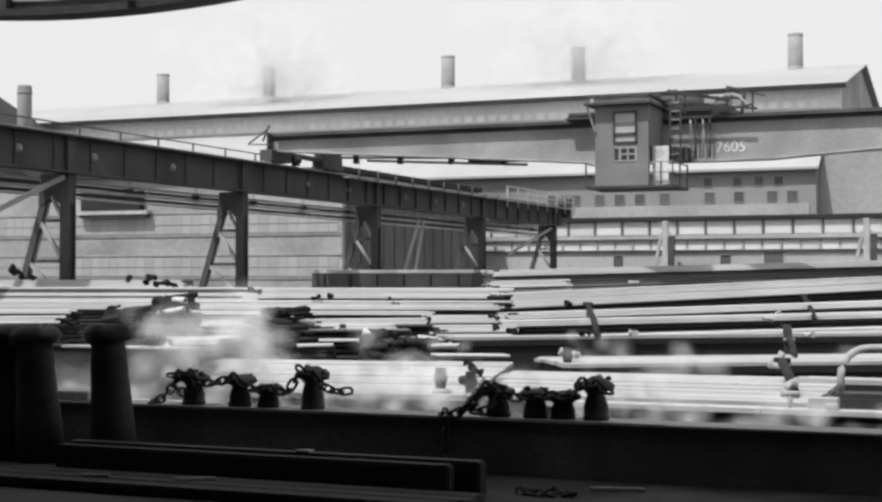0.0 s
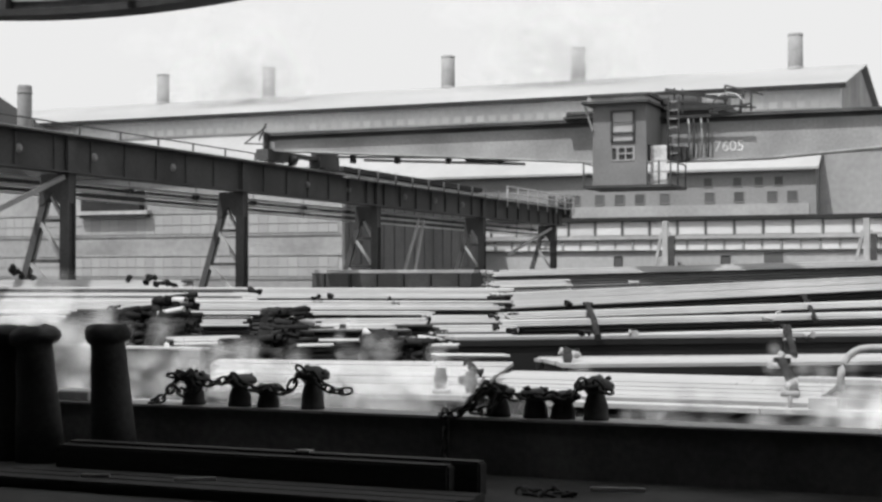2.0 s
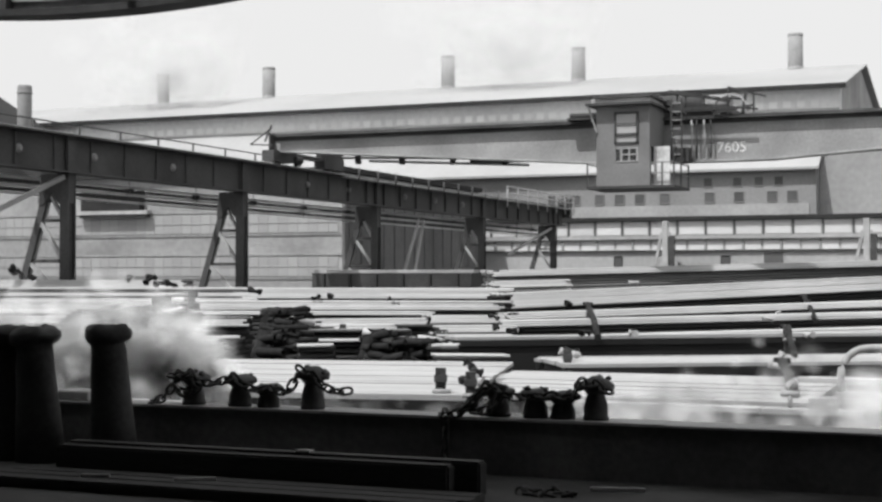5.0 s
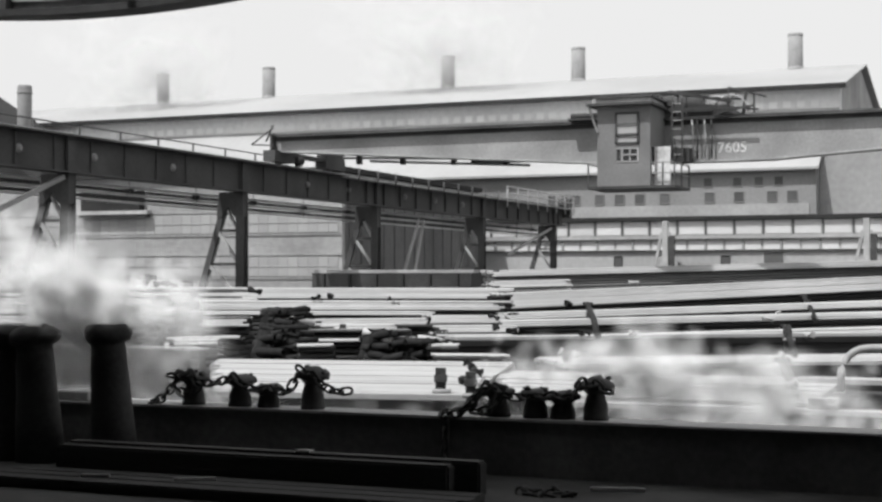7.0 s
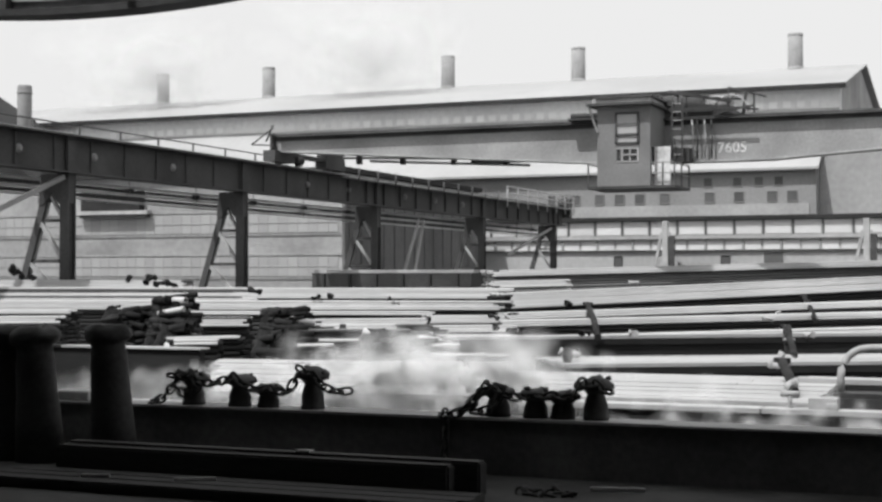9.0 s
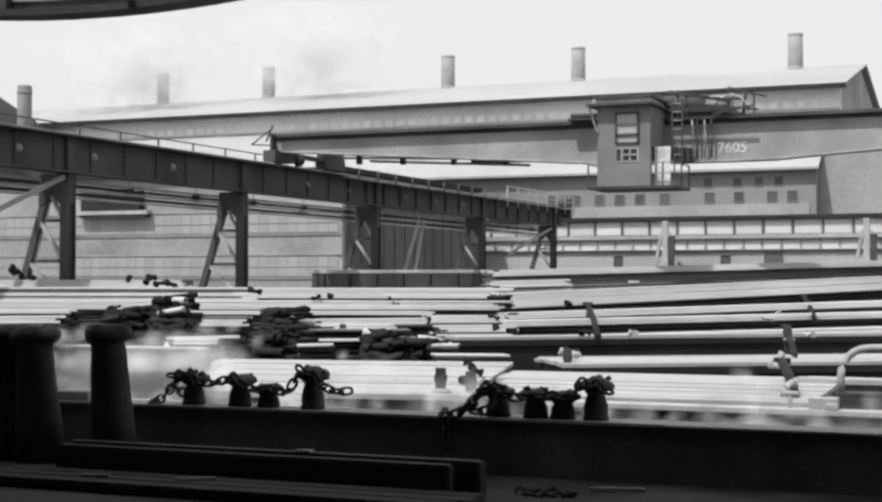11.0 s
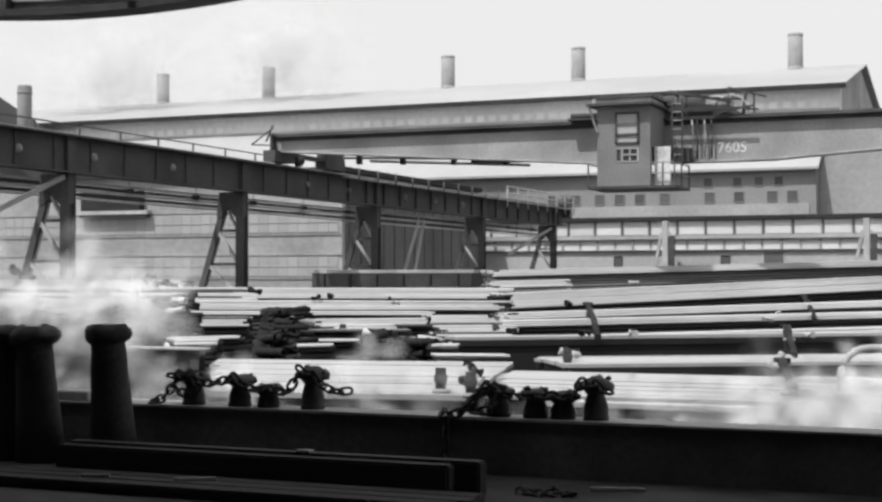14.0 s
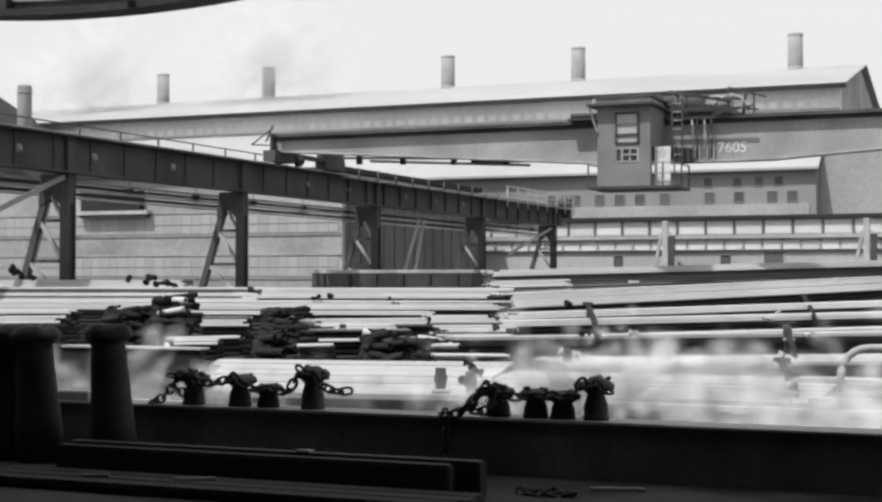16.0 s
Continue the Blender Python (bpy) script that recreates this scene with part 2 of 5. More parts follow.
def build_hall():
    hall = base("mill_hall", pose(0, 0, 0), "long pale sheet-clad mill hall with a low pitched roof", "building")
    bm = bmesh.new()
    box(bm, -150, -11.8, 94.0, 94.4, 0, 15.0)
    part("wall", bm, WALL_HALL, hall, "pale sheet cladding of the hall")
    # gable takes a darker sheet than the front, standing for its unlit side
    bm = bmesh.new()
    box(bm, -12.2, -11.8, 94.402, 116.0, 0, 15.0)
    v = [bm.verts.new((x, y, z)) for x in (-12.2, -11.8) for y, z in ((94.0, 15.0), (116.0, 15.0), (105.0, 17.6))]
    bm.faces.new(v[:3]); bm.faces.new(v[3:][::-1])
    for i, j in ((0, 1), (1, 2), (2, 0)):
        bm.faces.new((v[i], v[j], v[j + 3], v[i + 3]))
    part("gable_wall", bm, WALL_FRONT, hall, "sheet-clad gable end, toned darker for shade")
    bm = bmesh.new()
    for y0, y1 in ((93.3, 105.0), (116.7, 105.0)):
        p = [(-151, y0, 15.0), (-11.4, y0, 15.0), (-11.4, y1, 17.72), (-151, y1, 17.72)]
        lo = [bm.verts.new(q) for q in p]
        hi = [bm.verts.new((q[0], q[1], q[2] + 0.14)) for q in p]
        bm.faces.new(lo); bm.faces.new(hi)
        for i in range(4):
            bm.faces.new((lo[i], lo[(i + 1) % 4], hi[(i + 1) % 4], hi[i]))
    part("roof", bm, ROOF_PALE, hall, "pale metal roof sheets")
    bm = bmesh.new()
    box(bm, -151, -11.4, 93.15, 93.35, 14.8, 15.1)
    part("gutter", bm, ROOF_DARK, hall, "dark eaves gutter")
    bm = bmesh.new()
    box(bm, -151, -11.9, 93.9, 93.995, 13.35, 13.6)
    box(bm, -151, -11.9, 93.9, 93.995, 11.9, 12.05)
    part("girt", bm, BAND_PALE, hall)
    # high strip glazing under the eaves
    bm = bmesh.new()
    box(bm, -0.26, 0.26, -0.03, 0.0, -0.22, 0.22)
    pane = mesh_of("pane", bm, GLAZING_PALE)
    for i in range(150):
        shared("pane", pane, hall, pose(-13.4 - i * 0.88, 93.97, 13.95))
    # annex in front with a white lean-to roof and small windows
    annex = base("annex", pose(0, 0, 0), "low brick annex with a pale lean-to roof", "building")
    bm = bmesh.new()
    box(bm, -60, -12.5, 88.0, 88.4, 0, 9.55)
    box(bm, -12.9, -12.5, 88.4, 89.38, 0, 9.7)
    part("wall", bm, WALL_BRICK, annex, "smoke-stained brick wall")
    bm = bmesh.new()
    p = [(-90, 87.5, 9.3), (-12.3, 87.5, 9.3), (-12.3, 93.9, 13.3), (-90, 93.9, 13.3)]
    lo = [bm.verts.new(q) for q in p]
    hi = [bm.verts.new((q[0], q[1], q[2] + 0.15)) for q in p]
    bm.faces.new(lo); bm.faces.new(hi)
    for i in range(4):
        bm.faces.new((lo[i], lo[(i + 1) % 4], hi[(i + 1) % 4], hi[i]))
    part("roof", bm, ROOF_WHITE, annex, "white lean-to roof")
    bm = bmesh.new()
    box(bm, -60, -12.9, 87.9, 87.995, 6.4, 7.3)
    part("band", bm, BAND_PALE, annex, "paler band along the wall")
    for x in (-29.1, -27.5, -25.9, -24.6, -23.3, -21.7, -18.9, -17.1, -15.1, -13.9):
        window_in(annex, x, 88.0, 7.75, 0.58, 0.58, PANE_HAZED, WALL_BRICK)
    for x in (-19.0, -17.2, -15.9, -14.7):
        window_in(annex, x, 88.0, 8.68, 0.5, 0.5, PANE_HAZED, WALL_BRICK)
    # taller block closing the row
    block = base("end_block", pose(0, 0, 0), "plain tall grey sheet-clad block", "building")
    bm = bmesh.new()
    box(bm, -12.49, 14, 89.4, 93.0, 0, 10.9)
    part("wall", bm, WALL_SHED, block)
    bm = bmesh.new()
    box(bm, -12.3, 14.2, 89.1, 93.0, 10.9, 11.1)
    part("roof", bm, ROOF_DARK, block)
    return hall


build_hall()


def build_stack():
    """A riveted iron stack, 2.6 m above the ridge."""
    st = base("smoke_stack", pose(-16.3, 104.8, 0), "tall plain iron smoke stack above the hall roof", "smoke stack", "stacks along the ridge")
    bm = bmesh.new()
    lathe(bm, [(0.55, 15.5), (0.53, 20.2), (0.46, 20.2), (0.46, 19.0)], 18)
    part("shaft", bm, STACK_IRON, st)
    bm = bmesh.new()
    lathe(bm, [(0.535, 20.1), (0.545, 20.12), (0.545, 20.3), (0.46, 20.3), (0.46, 20.1)], 18)
    part("rim", bm, STACK_IRON, st)
    bm = bmesh.new()
    lathe(bm, [(0.62, 17.6), (0.56, 17.9), (0.55, 17.91)], 18)
    part("flashing", bm, ROOF_PALE, st)
    return st


stack = build_stack()
for sx in (-32.5, -43.2, -59.3, -69.65):
    copy_thing(stack, pose(sx, 104.8, 0))


def build_low_shop():
    """A low shop with two strips of glazing along its front."""
    shop = base("low_shop", pose(0, 0, 0), "long low shop with two strips of dusty glazing", "building")
    bm = bmesh.new()
    box(bm, -33, 12, 82.0, 82.3, 0, 4.42)
    part("wall", bm, WALL_SHED, shop)
    bm = bmesh.new()
    box(bm, -33, 12, 82.0, 82.098, 5.02, 5.28)
    part("spandrel", bm, WALL_SHED, shop)
    bm = bmesh.new()
    box(bm, -33, 12, 82.1, 82.3, 4.422, 6.1)
    part("upper_wall", bm, WALL_SHED, shop)
    bm = bmesh.new()
    box(bm, -33.3, 12.3, 81.84, 88.0, 6.12, 6.36)
    part("roof", bm, ROOF_DARK, shop, "dark overhanging roof edge")
    bm = bmesh.new()
    box(bm, -33, 12, 81.9, 81.99, 4.98, 5.06)
    box(bm, -33, 12, 81.85, 81.99, 4.34, 4.42)
    part("sill", bm, STEEL_DARK, shop)
    bm = bmesh.new()
    box(bm, -0.72, 0.72, -0.03, 0, -0.38, 0.38)
    up = mesh_of("pane", bm, GLAZING)
    bm = bmesh.new()
    box(bm, -0.46, 0.46, -0.03, 0, -0.27, 0.27)
    low = mesh_of("pane", bm, GLAZING)
    for i in range(26):
        shared("pane", up, shop, pose(-31.8 + i * 1.64, 82.08, 5.7))
    for i in range(40):
        shared("pane", low, shop, pose(-32.3 + i * 1.07, 82.08, 4.7))
    bm = bmesh.new()
    box(bm, -0.035, 0.035, -0.08, 0.02, -0.42, 0.42)
    mul = mesh_of("mullion", bm, WALL_SIDE)
    for i in range(27):
        shared("mullion", mul, shop, pose(-32.62 + i * 1.64, 82.06, 5.7))
    bm = bmesh.new()
    box(bm, -0.06, 0.06, -0.1, 0.02, -0.3, 0.3)
    mul2 = mesh_of("mullion", bm, STEEL_MID)
    for i in range(20):
        shared("mullion", mul2, shop, pose(-32.84 + i * 2.14, 82.06, 4.7))
    window_in(shop, -23.0, 82.0, 3.75, 0.45, 0.6, PANE_HAZED, STEEL_DARK)
    window_in(shop, -16.7, 82.0, 3.75, 0.5, 0.6, PANE_HAZED, STEEL_DARK)
    window_in(shop, -14.0, 82.0, 3.9, 1.1, 0.7, PANE_HAZED, STEEL_PALE)


build_low_shop()


def build_side_shop():
    """The shop beside the runway: pale front, gable side coloured darker for its shade."""
    shop = base("side_shop", pose(0, 0, 0), "sheet-clad shop with bands of dusty glazing behind the runway", "building")
    bm = bmesh.new()
    box(bm, -75, -31.06, 62.0, 62.3, 0, 7.9)
    part("wall", bm, WALL_FRONT, shop)
    # side wall and battens carry their shade in the cladding colour
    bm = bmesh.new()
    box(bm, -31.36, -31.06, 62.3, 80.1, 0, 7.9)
    part("side_wall", bm, WALL_SIDE, shop, "side wall coloured darker for shade")
    bm = bmesh.new()
    box(bm, -75.3, -30.8, 61.7, 80.1, 7.9, 8.15)
    part("roof", bm, ROOF_DARK, shop)
    bm = bmesh.new()
    for z in (6.07, 4.93, 3.94, 2.8):
        box(bm, -75, -31.1, 61.94, 61.995, z - 0.035, z + 0.035)
    part("girt", bm, GLAZING_BAR, shop)
    bm = bmesh.new()
    box(bm, -0.26, 0.26, -0.03, 0, -0.47, 0.47)
    pane = mesh_of("pane", bm, GLAZING_DULL)
    for i in range(56):
        for z in (5.5, 3.37):
            shared("pane", pane, shop, pose(-31.5 - i * 0.55, 61.985, z))
    bm = bmesh.new()
    box(bm, -0.016, 0.016, -0.05, 0.0, -0.5, 0.5)
    gbar = mesh_of("glazing_bar", bm, GLAZING_BAR)
    for i in range(56):
        for z in (5.5, 3.37):
            shared("glazing_bar", gbar, shop, pose(-31.775 - i * 0.55, 61.99, z))
    for z in (5.5, 3.37):
        bm = bmesh.new()
        box(bm, -62.3, -31.3, 61.93, 61.95, z - 0.015, z + 0.015)
        part("glazing_rail", bm, GLAZING_BAR, shop)
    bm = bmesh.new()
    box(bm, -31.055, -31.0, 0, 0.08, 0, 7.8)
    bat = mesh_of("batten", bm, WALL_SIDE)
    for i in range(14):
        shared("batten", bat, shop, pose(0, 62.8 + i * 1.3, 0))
    # lean-to hood with lamps on the front wall
    hood = base("loading_hood", pose(0, 0, 0), "dark hood with a pale edge on the shop front", "hood")
    bm = bmesh.new()
    box(bm, -45.9, -42.3, 61.55, 61.99, 6.25, 7.25)
    part("body", bm, HOOD_SHEET, hood)
    bm = bmesh.new()
    box(bm, -46.1, -41.8, 61.5, 61.89, 6.05, 6.24)
    part("canopy", bm, STEEL_PALE, hood, "pale canopy edge")
    bm = bmesh.new()
    box(bm, -46.0, -41.9, 61.56, 61.89, 5.9, 6.04)
    part("fascia", bm, STEEL_DARK, hood)


build_side_shop()


def build_boiler_house():
    """The dark roof slope beyond the side shop."""
    house = base("boiler_house", pose(0, 0, 0), "dark pitched boiler house behind the side shop", "building")
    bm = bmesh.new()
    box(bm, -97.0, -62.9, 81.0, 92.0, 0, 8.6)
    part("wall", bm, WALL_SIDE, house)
    bm = bmesh.new()
    v = [bm.verts.new((x, y, z)) for y in (80.6, 92.4) for x, z in ((-98.0, 8.4), (-62.0, 8.4), (-80.0, 19.2))]
    bm.faces.new(v[:3]); bm.faces.new(v[3:][::-1])
    for i, j in ((0, 1), (1, 2), (2, 0)):
        bm.faces.new((v[i], v[j], v[j + 3], v[i + 3]))
    part("roof", bm, ROOF_DARK, house)


build_boiler_house()
flue = base("flue_stack", pose(-65.8, 81.8, 0), "short wide flue stack on the boiler house", "smoke stack")
fb = bmesh.new()
lathe(fb, [(0.5, 8.0), (0.5, 16.15), (0.46, 16.3), (0.38, 16.3), (0.38, 15.0)], 18)
part("shaft", fb, STACK_IRON, flue)
fb = bmesh.new()
lathe(fb, [(0.5, 15.7), (0.53, 15.72), (0.53, 15.85), (0.5, 15.87)], 18)
part("band", fb, STACK_IRON, flue)


# ---- the crane runway ----
RX = -23.3          # face of the runway girder
COLS = (21.2, 31.1, 40.0, 50.0, 61.3, 71.7)


def build_runway():
    run = base("crane_runway", pose(0, 0, 0), "dark riveted steel crane runway on braced columns", "crane runway")
    bm = bmesh.new()
    box(bm, RX - 0.34, RX - 0.30, 14, 73.2, 5.6, 6.5)
    part("web", bm, STEEL_DARK, run)
    bm = bmesh.new()
    box(bm, RX - 0.60, RX + 0.0, 14, 73.2, 6.5, 6.545)
    part("top_flange", bm, STEEL_DARK, run)
    bm = bmesh.new()
    box(bm, RX - 0.56, RX - 0.06, 14, 73.2, 5.55, 5.6)
    part("bottom_flange", bm, STEEL_DARK, run)
    bm = bmesh.new()
    box(bm, RX - 0.36, RX - 0.28, 14, 73.2, 6.545, 6.62)
    part("rail", bm, STEEL_PALE, run, "worn bright crane rail")
    bm = bmesh.new()
    box(bm, -0.298, -0.255, -0.025, 0.025, 5.6, 6.5)
    stiff = mesh_of("stiffener", bm, STEEL_DARK)
    bm = bmesh.new()
    box(bm, -0.298, -0.22, -0.03, 0.03, 5.6, 6.5)
    deep = mesh_of("stiffener", bm, STEEL_DARK)
    y = 15.0
    while y < 73:
        shared("stiffener", stiff if y < 47 else deep, run, pose(RX, y, 0))
        y += 1.55
    bm = bmesh.new()
    lathe(bm, [(0.12, 0), (0.12, 0.03), (0.06, 0.05), (0.06, 0.09)], 12)
    disc = mesh_of("bolt_plate", bm, STEEL_MID)
    for y in (26.0, 29.1, 32.2, 36.0, 44.4, 47.6, 52.7, 55.8, 58.9):
        shared("bolt_plate", disc, run, pose(RX - 0.295, y, 6.05, 0, 90, 0))
    # walkway behind the girder
    bm = bmesh.new()
    box(bm, RX - 1.25, RX - 0.62, 14, 73.2, 6.36, 6.42)
    part("walkway", bm, STEEL_MID, run)
    bm = bmesh.new()
    for z in (7.0, 6.72):
        ring_tube(bm, [(RX - 1.2, 14, z), (RX - 1.2, 45, z)], 0.022, 6)
    part("handrail", bm, STEEL_DARK, run)
    bm = bmesh.new()
    ring_tube(bm, [(0, 0, 6.42), (0, 0, 7.02)], 0.03, 6)
    post = mesh_of("rail_post", bm, STEEL_DARK)
    for i in range(16):
        shared("rail_post", post, run, pose(RX - 1.2, 15.5 + i * 1.92, 0))
    # far end: outer footwalk with close posts
    bm = bmesh.new()
    box(bm, RX + 0.02, RX + 0.3, 46.5, 73.2, 6.42, 6.47)
    part("footwalk", bm, STEEL_PALE, run, "pale footwalk plank along the girder")
    bm = bmesh.new()
    ring_tube(bm, [(RX + 0.45, 62.5, 7.05), (RX + 0.45, 73, 7.05)], 0.03, 6)
    ring_tube(bm, [(RX + 0.45, 62.5, 6.75), (RX + 0.45, 73, 6.75)], 0.025, 6)
    part("end_handrail", bm, STEEL_PALE, run)
    bm = bmesh.new()
    ring_tube(bm, [(0, 0, 6.1), (0, 0, 7.07)], 0.04, 6)
    post2 = mesh_of("end_post", bm, STEEL_PALE)
    for i in range(8):
        shared("end_post", post2, run, pose(RX + 0.47, 62.6 + i * 1.45, 0))
    for i in range(10):
        shared("rail_post", post, run, pose(RX + 0.45, 47.0 + i * 1.6, -0.22))
    bm = bmesh.new()
    box(bm, RX - 0.55, RX + 0.1, 73.2, 73.6, 6.0, 7.0)
    bar(bm, (RX - 0.2, 72.6, 6.6), (RX - 0.2, 73.4, 7.15), 0.2)
    part("end_stop", bm, STEEL_DARK, run, "dark end stop")
    # collector bars under the walkway
    for z, dz in ((5.45, 0.075), (5.34, 0.085), (5.24, 0.07), (5.12, 0.085), (5.02, 0.06)):
        bm = bmesh.new()
        box(bm, RX - 1.48, RX - 1.42, 14, 73, z - dz / 2, z + dz / 2)
        part("conductor_bar", bm, CONDUCTOR if dz < 0.08 else STEEL_DARK, run)
    bm = bmesh.new()
    bar(bm, (-1.45, 0, 6.38), (-1.45, 0, 4.96), 0.018)
    box(bm, -1.52, -1.38, -0.12, 0.12, 5.28, 5.42)
    hanger = mesh_of("conductor_hanger", bm, STEEL_DARK)
    for i in range(16):
        shared("conductor_hanger", hanger, run, pose(RX, 17.5 + i * 3.6, 0))
    for yc in COLS:
        col = base("column", pose(RX - 0.3, yc, 0), "", "")
        col.parent = run
        bm = bmesh.new()
        box(bm, -0.14, 0.14, -0.16, -0.13, -0.05, 5.55)
        box(bm, -0.14, 0.14, 0.13, 0.16, -0.05, 5.55)
        box(bm, 0.02, 0.05, -0.13, 0.13, -0.05, 5.55)
        part("post", bm, STEEL_DARK, col)
        bm = bmesh.new()
        box(bm, 0.035, 0.12, -0.15, 0.15, 5.6, 6.5)
        part("bearing_stiffener", bm, STEEL_DARK, col)
        # gusset that gathers post and raking leg under the girder
        bm = bmesh.new()
        out = [(0.12, 5.549), (-0.78, 5.549), (-0.86, 4.75), (-0.68, 4.75), (-0.44, 5.05), (-0.2, 4.75), (0.12, 4.75)]
        fr = [bm.verts.new((u, -0.13, w)) for u, w in out]
        bk = [bm.verts.new((u, 0.13, w)) for u, w in out]
        bm.faces.new(fr)
        bm.faces.new(bk[::-1])
        for i in range(len(out)):
            j = (i + 1) % len(out)
            bm.faces.new((fr[j], fr[i], bk[i], bk[j]))
        part("bracket", bm, STEEL_DARK, col)
        bm = bmesh.new()
        box(bm, -0.45, 0.45, -0.45, 0.45, -0.05, 0.06)
        part("base_plate", bm, STEEL_DARK, col)
        bm = bmesh.new()
        bar(bm, (-0.72, 0, 4.8), (-2.25, 0, -0.02), 0.2, 0.2)
        leg = part("raking_leg", bm, STEEL_DARK, col)
        # pale strip along the leg edge, sunlight put into its colour
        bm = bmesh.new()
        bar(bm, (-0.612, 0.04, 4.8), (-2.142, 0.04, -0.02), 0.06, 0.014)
        part("flange", bm, STEEL_PALE, leg, "pale strip for the sunlit edge of the leg")
        for z in (4.32, 3.25, 2.2, 1.1):
            off = -0.72 - (4.8 - z) * 0.3174
            bm = bmesh.new()
            bar(bm, (-0.15, 0, z), (off, 0, z), 0.09, 0.09)
            part("strut", bm, STEEL_DARK, col)
            bm = bmesh.new()
            bar(bm, (off + 0.06, -0.05, z - 0.06), (-0.15, -0.05, z - 0.98), 0.09, 0.1)
            part("lacing", bm, STEEL_PALE, col, "worn pale lacing bar")
        bm = bmesh.new()
        bar(bm, (-0.5, -0.04, 4.98), (-0.15, -0.04, 4.38), 0.07, 0.09)
        part("lacing", bm, STEEL_PALE, col, "worn pale lacing bar")
    for y0, y1, z0, z1 in ((30.9, 26.3, 5.45, 3.7), (71.3, 64.6, 5.4, 3.9), (52.2, 54.1, 2.4, 5.2), (53.5, 54.6, 2.6, 5.2)):
        bm = bmesh.new()
        bar(bm, (RX - 0.28, y0, z0), (RX - 0.28, y1, z1), 0.09, 0.12)
        part("knee_brace", bm, STEEL_MID, run)
    return run


build_runway()


def build_far_runway():
    """The plain companion runway that carries the other end of the bridge."""
    run = base("companion_runway", pose(4.2, 0, 0), "plain dark steel runway carrying the bridge's other end", "crane runway")
    bm = bmesh.new()
    box(bm, -0.02, 0.02, 24, 73, 5.6, 6.5)
    box(bm, -0.3, 0.3, 24, 73, 6.5, 6.545)
    box(bm, -0.25, 0.25, 24, 73, 5.55, 5.6)
    box(bm, -0.04, 0.04, 24, 73, 6.545, 6.62)
    part("girder", bm, STEEL_DARK, run)
    for yc in (31.1, 40, 50, 61.3, 71.7):
        bm = bmesh.new()
        box(bm, -0.3, 0.3, yc - 0.3, yc + 0.3, -0.05, 5.548)
        part("column", bm, STEEL_DARK, run)


build_far_runway()


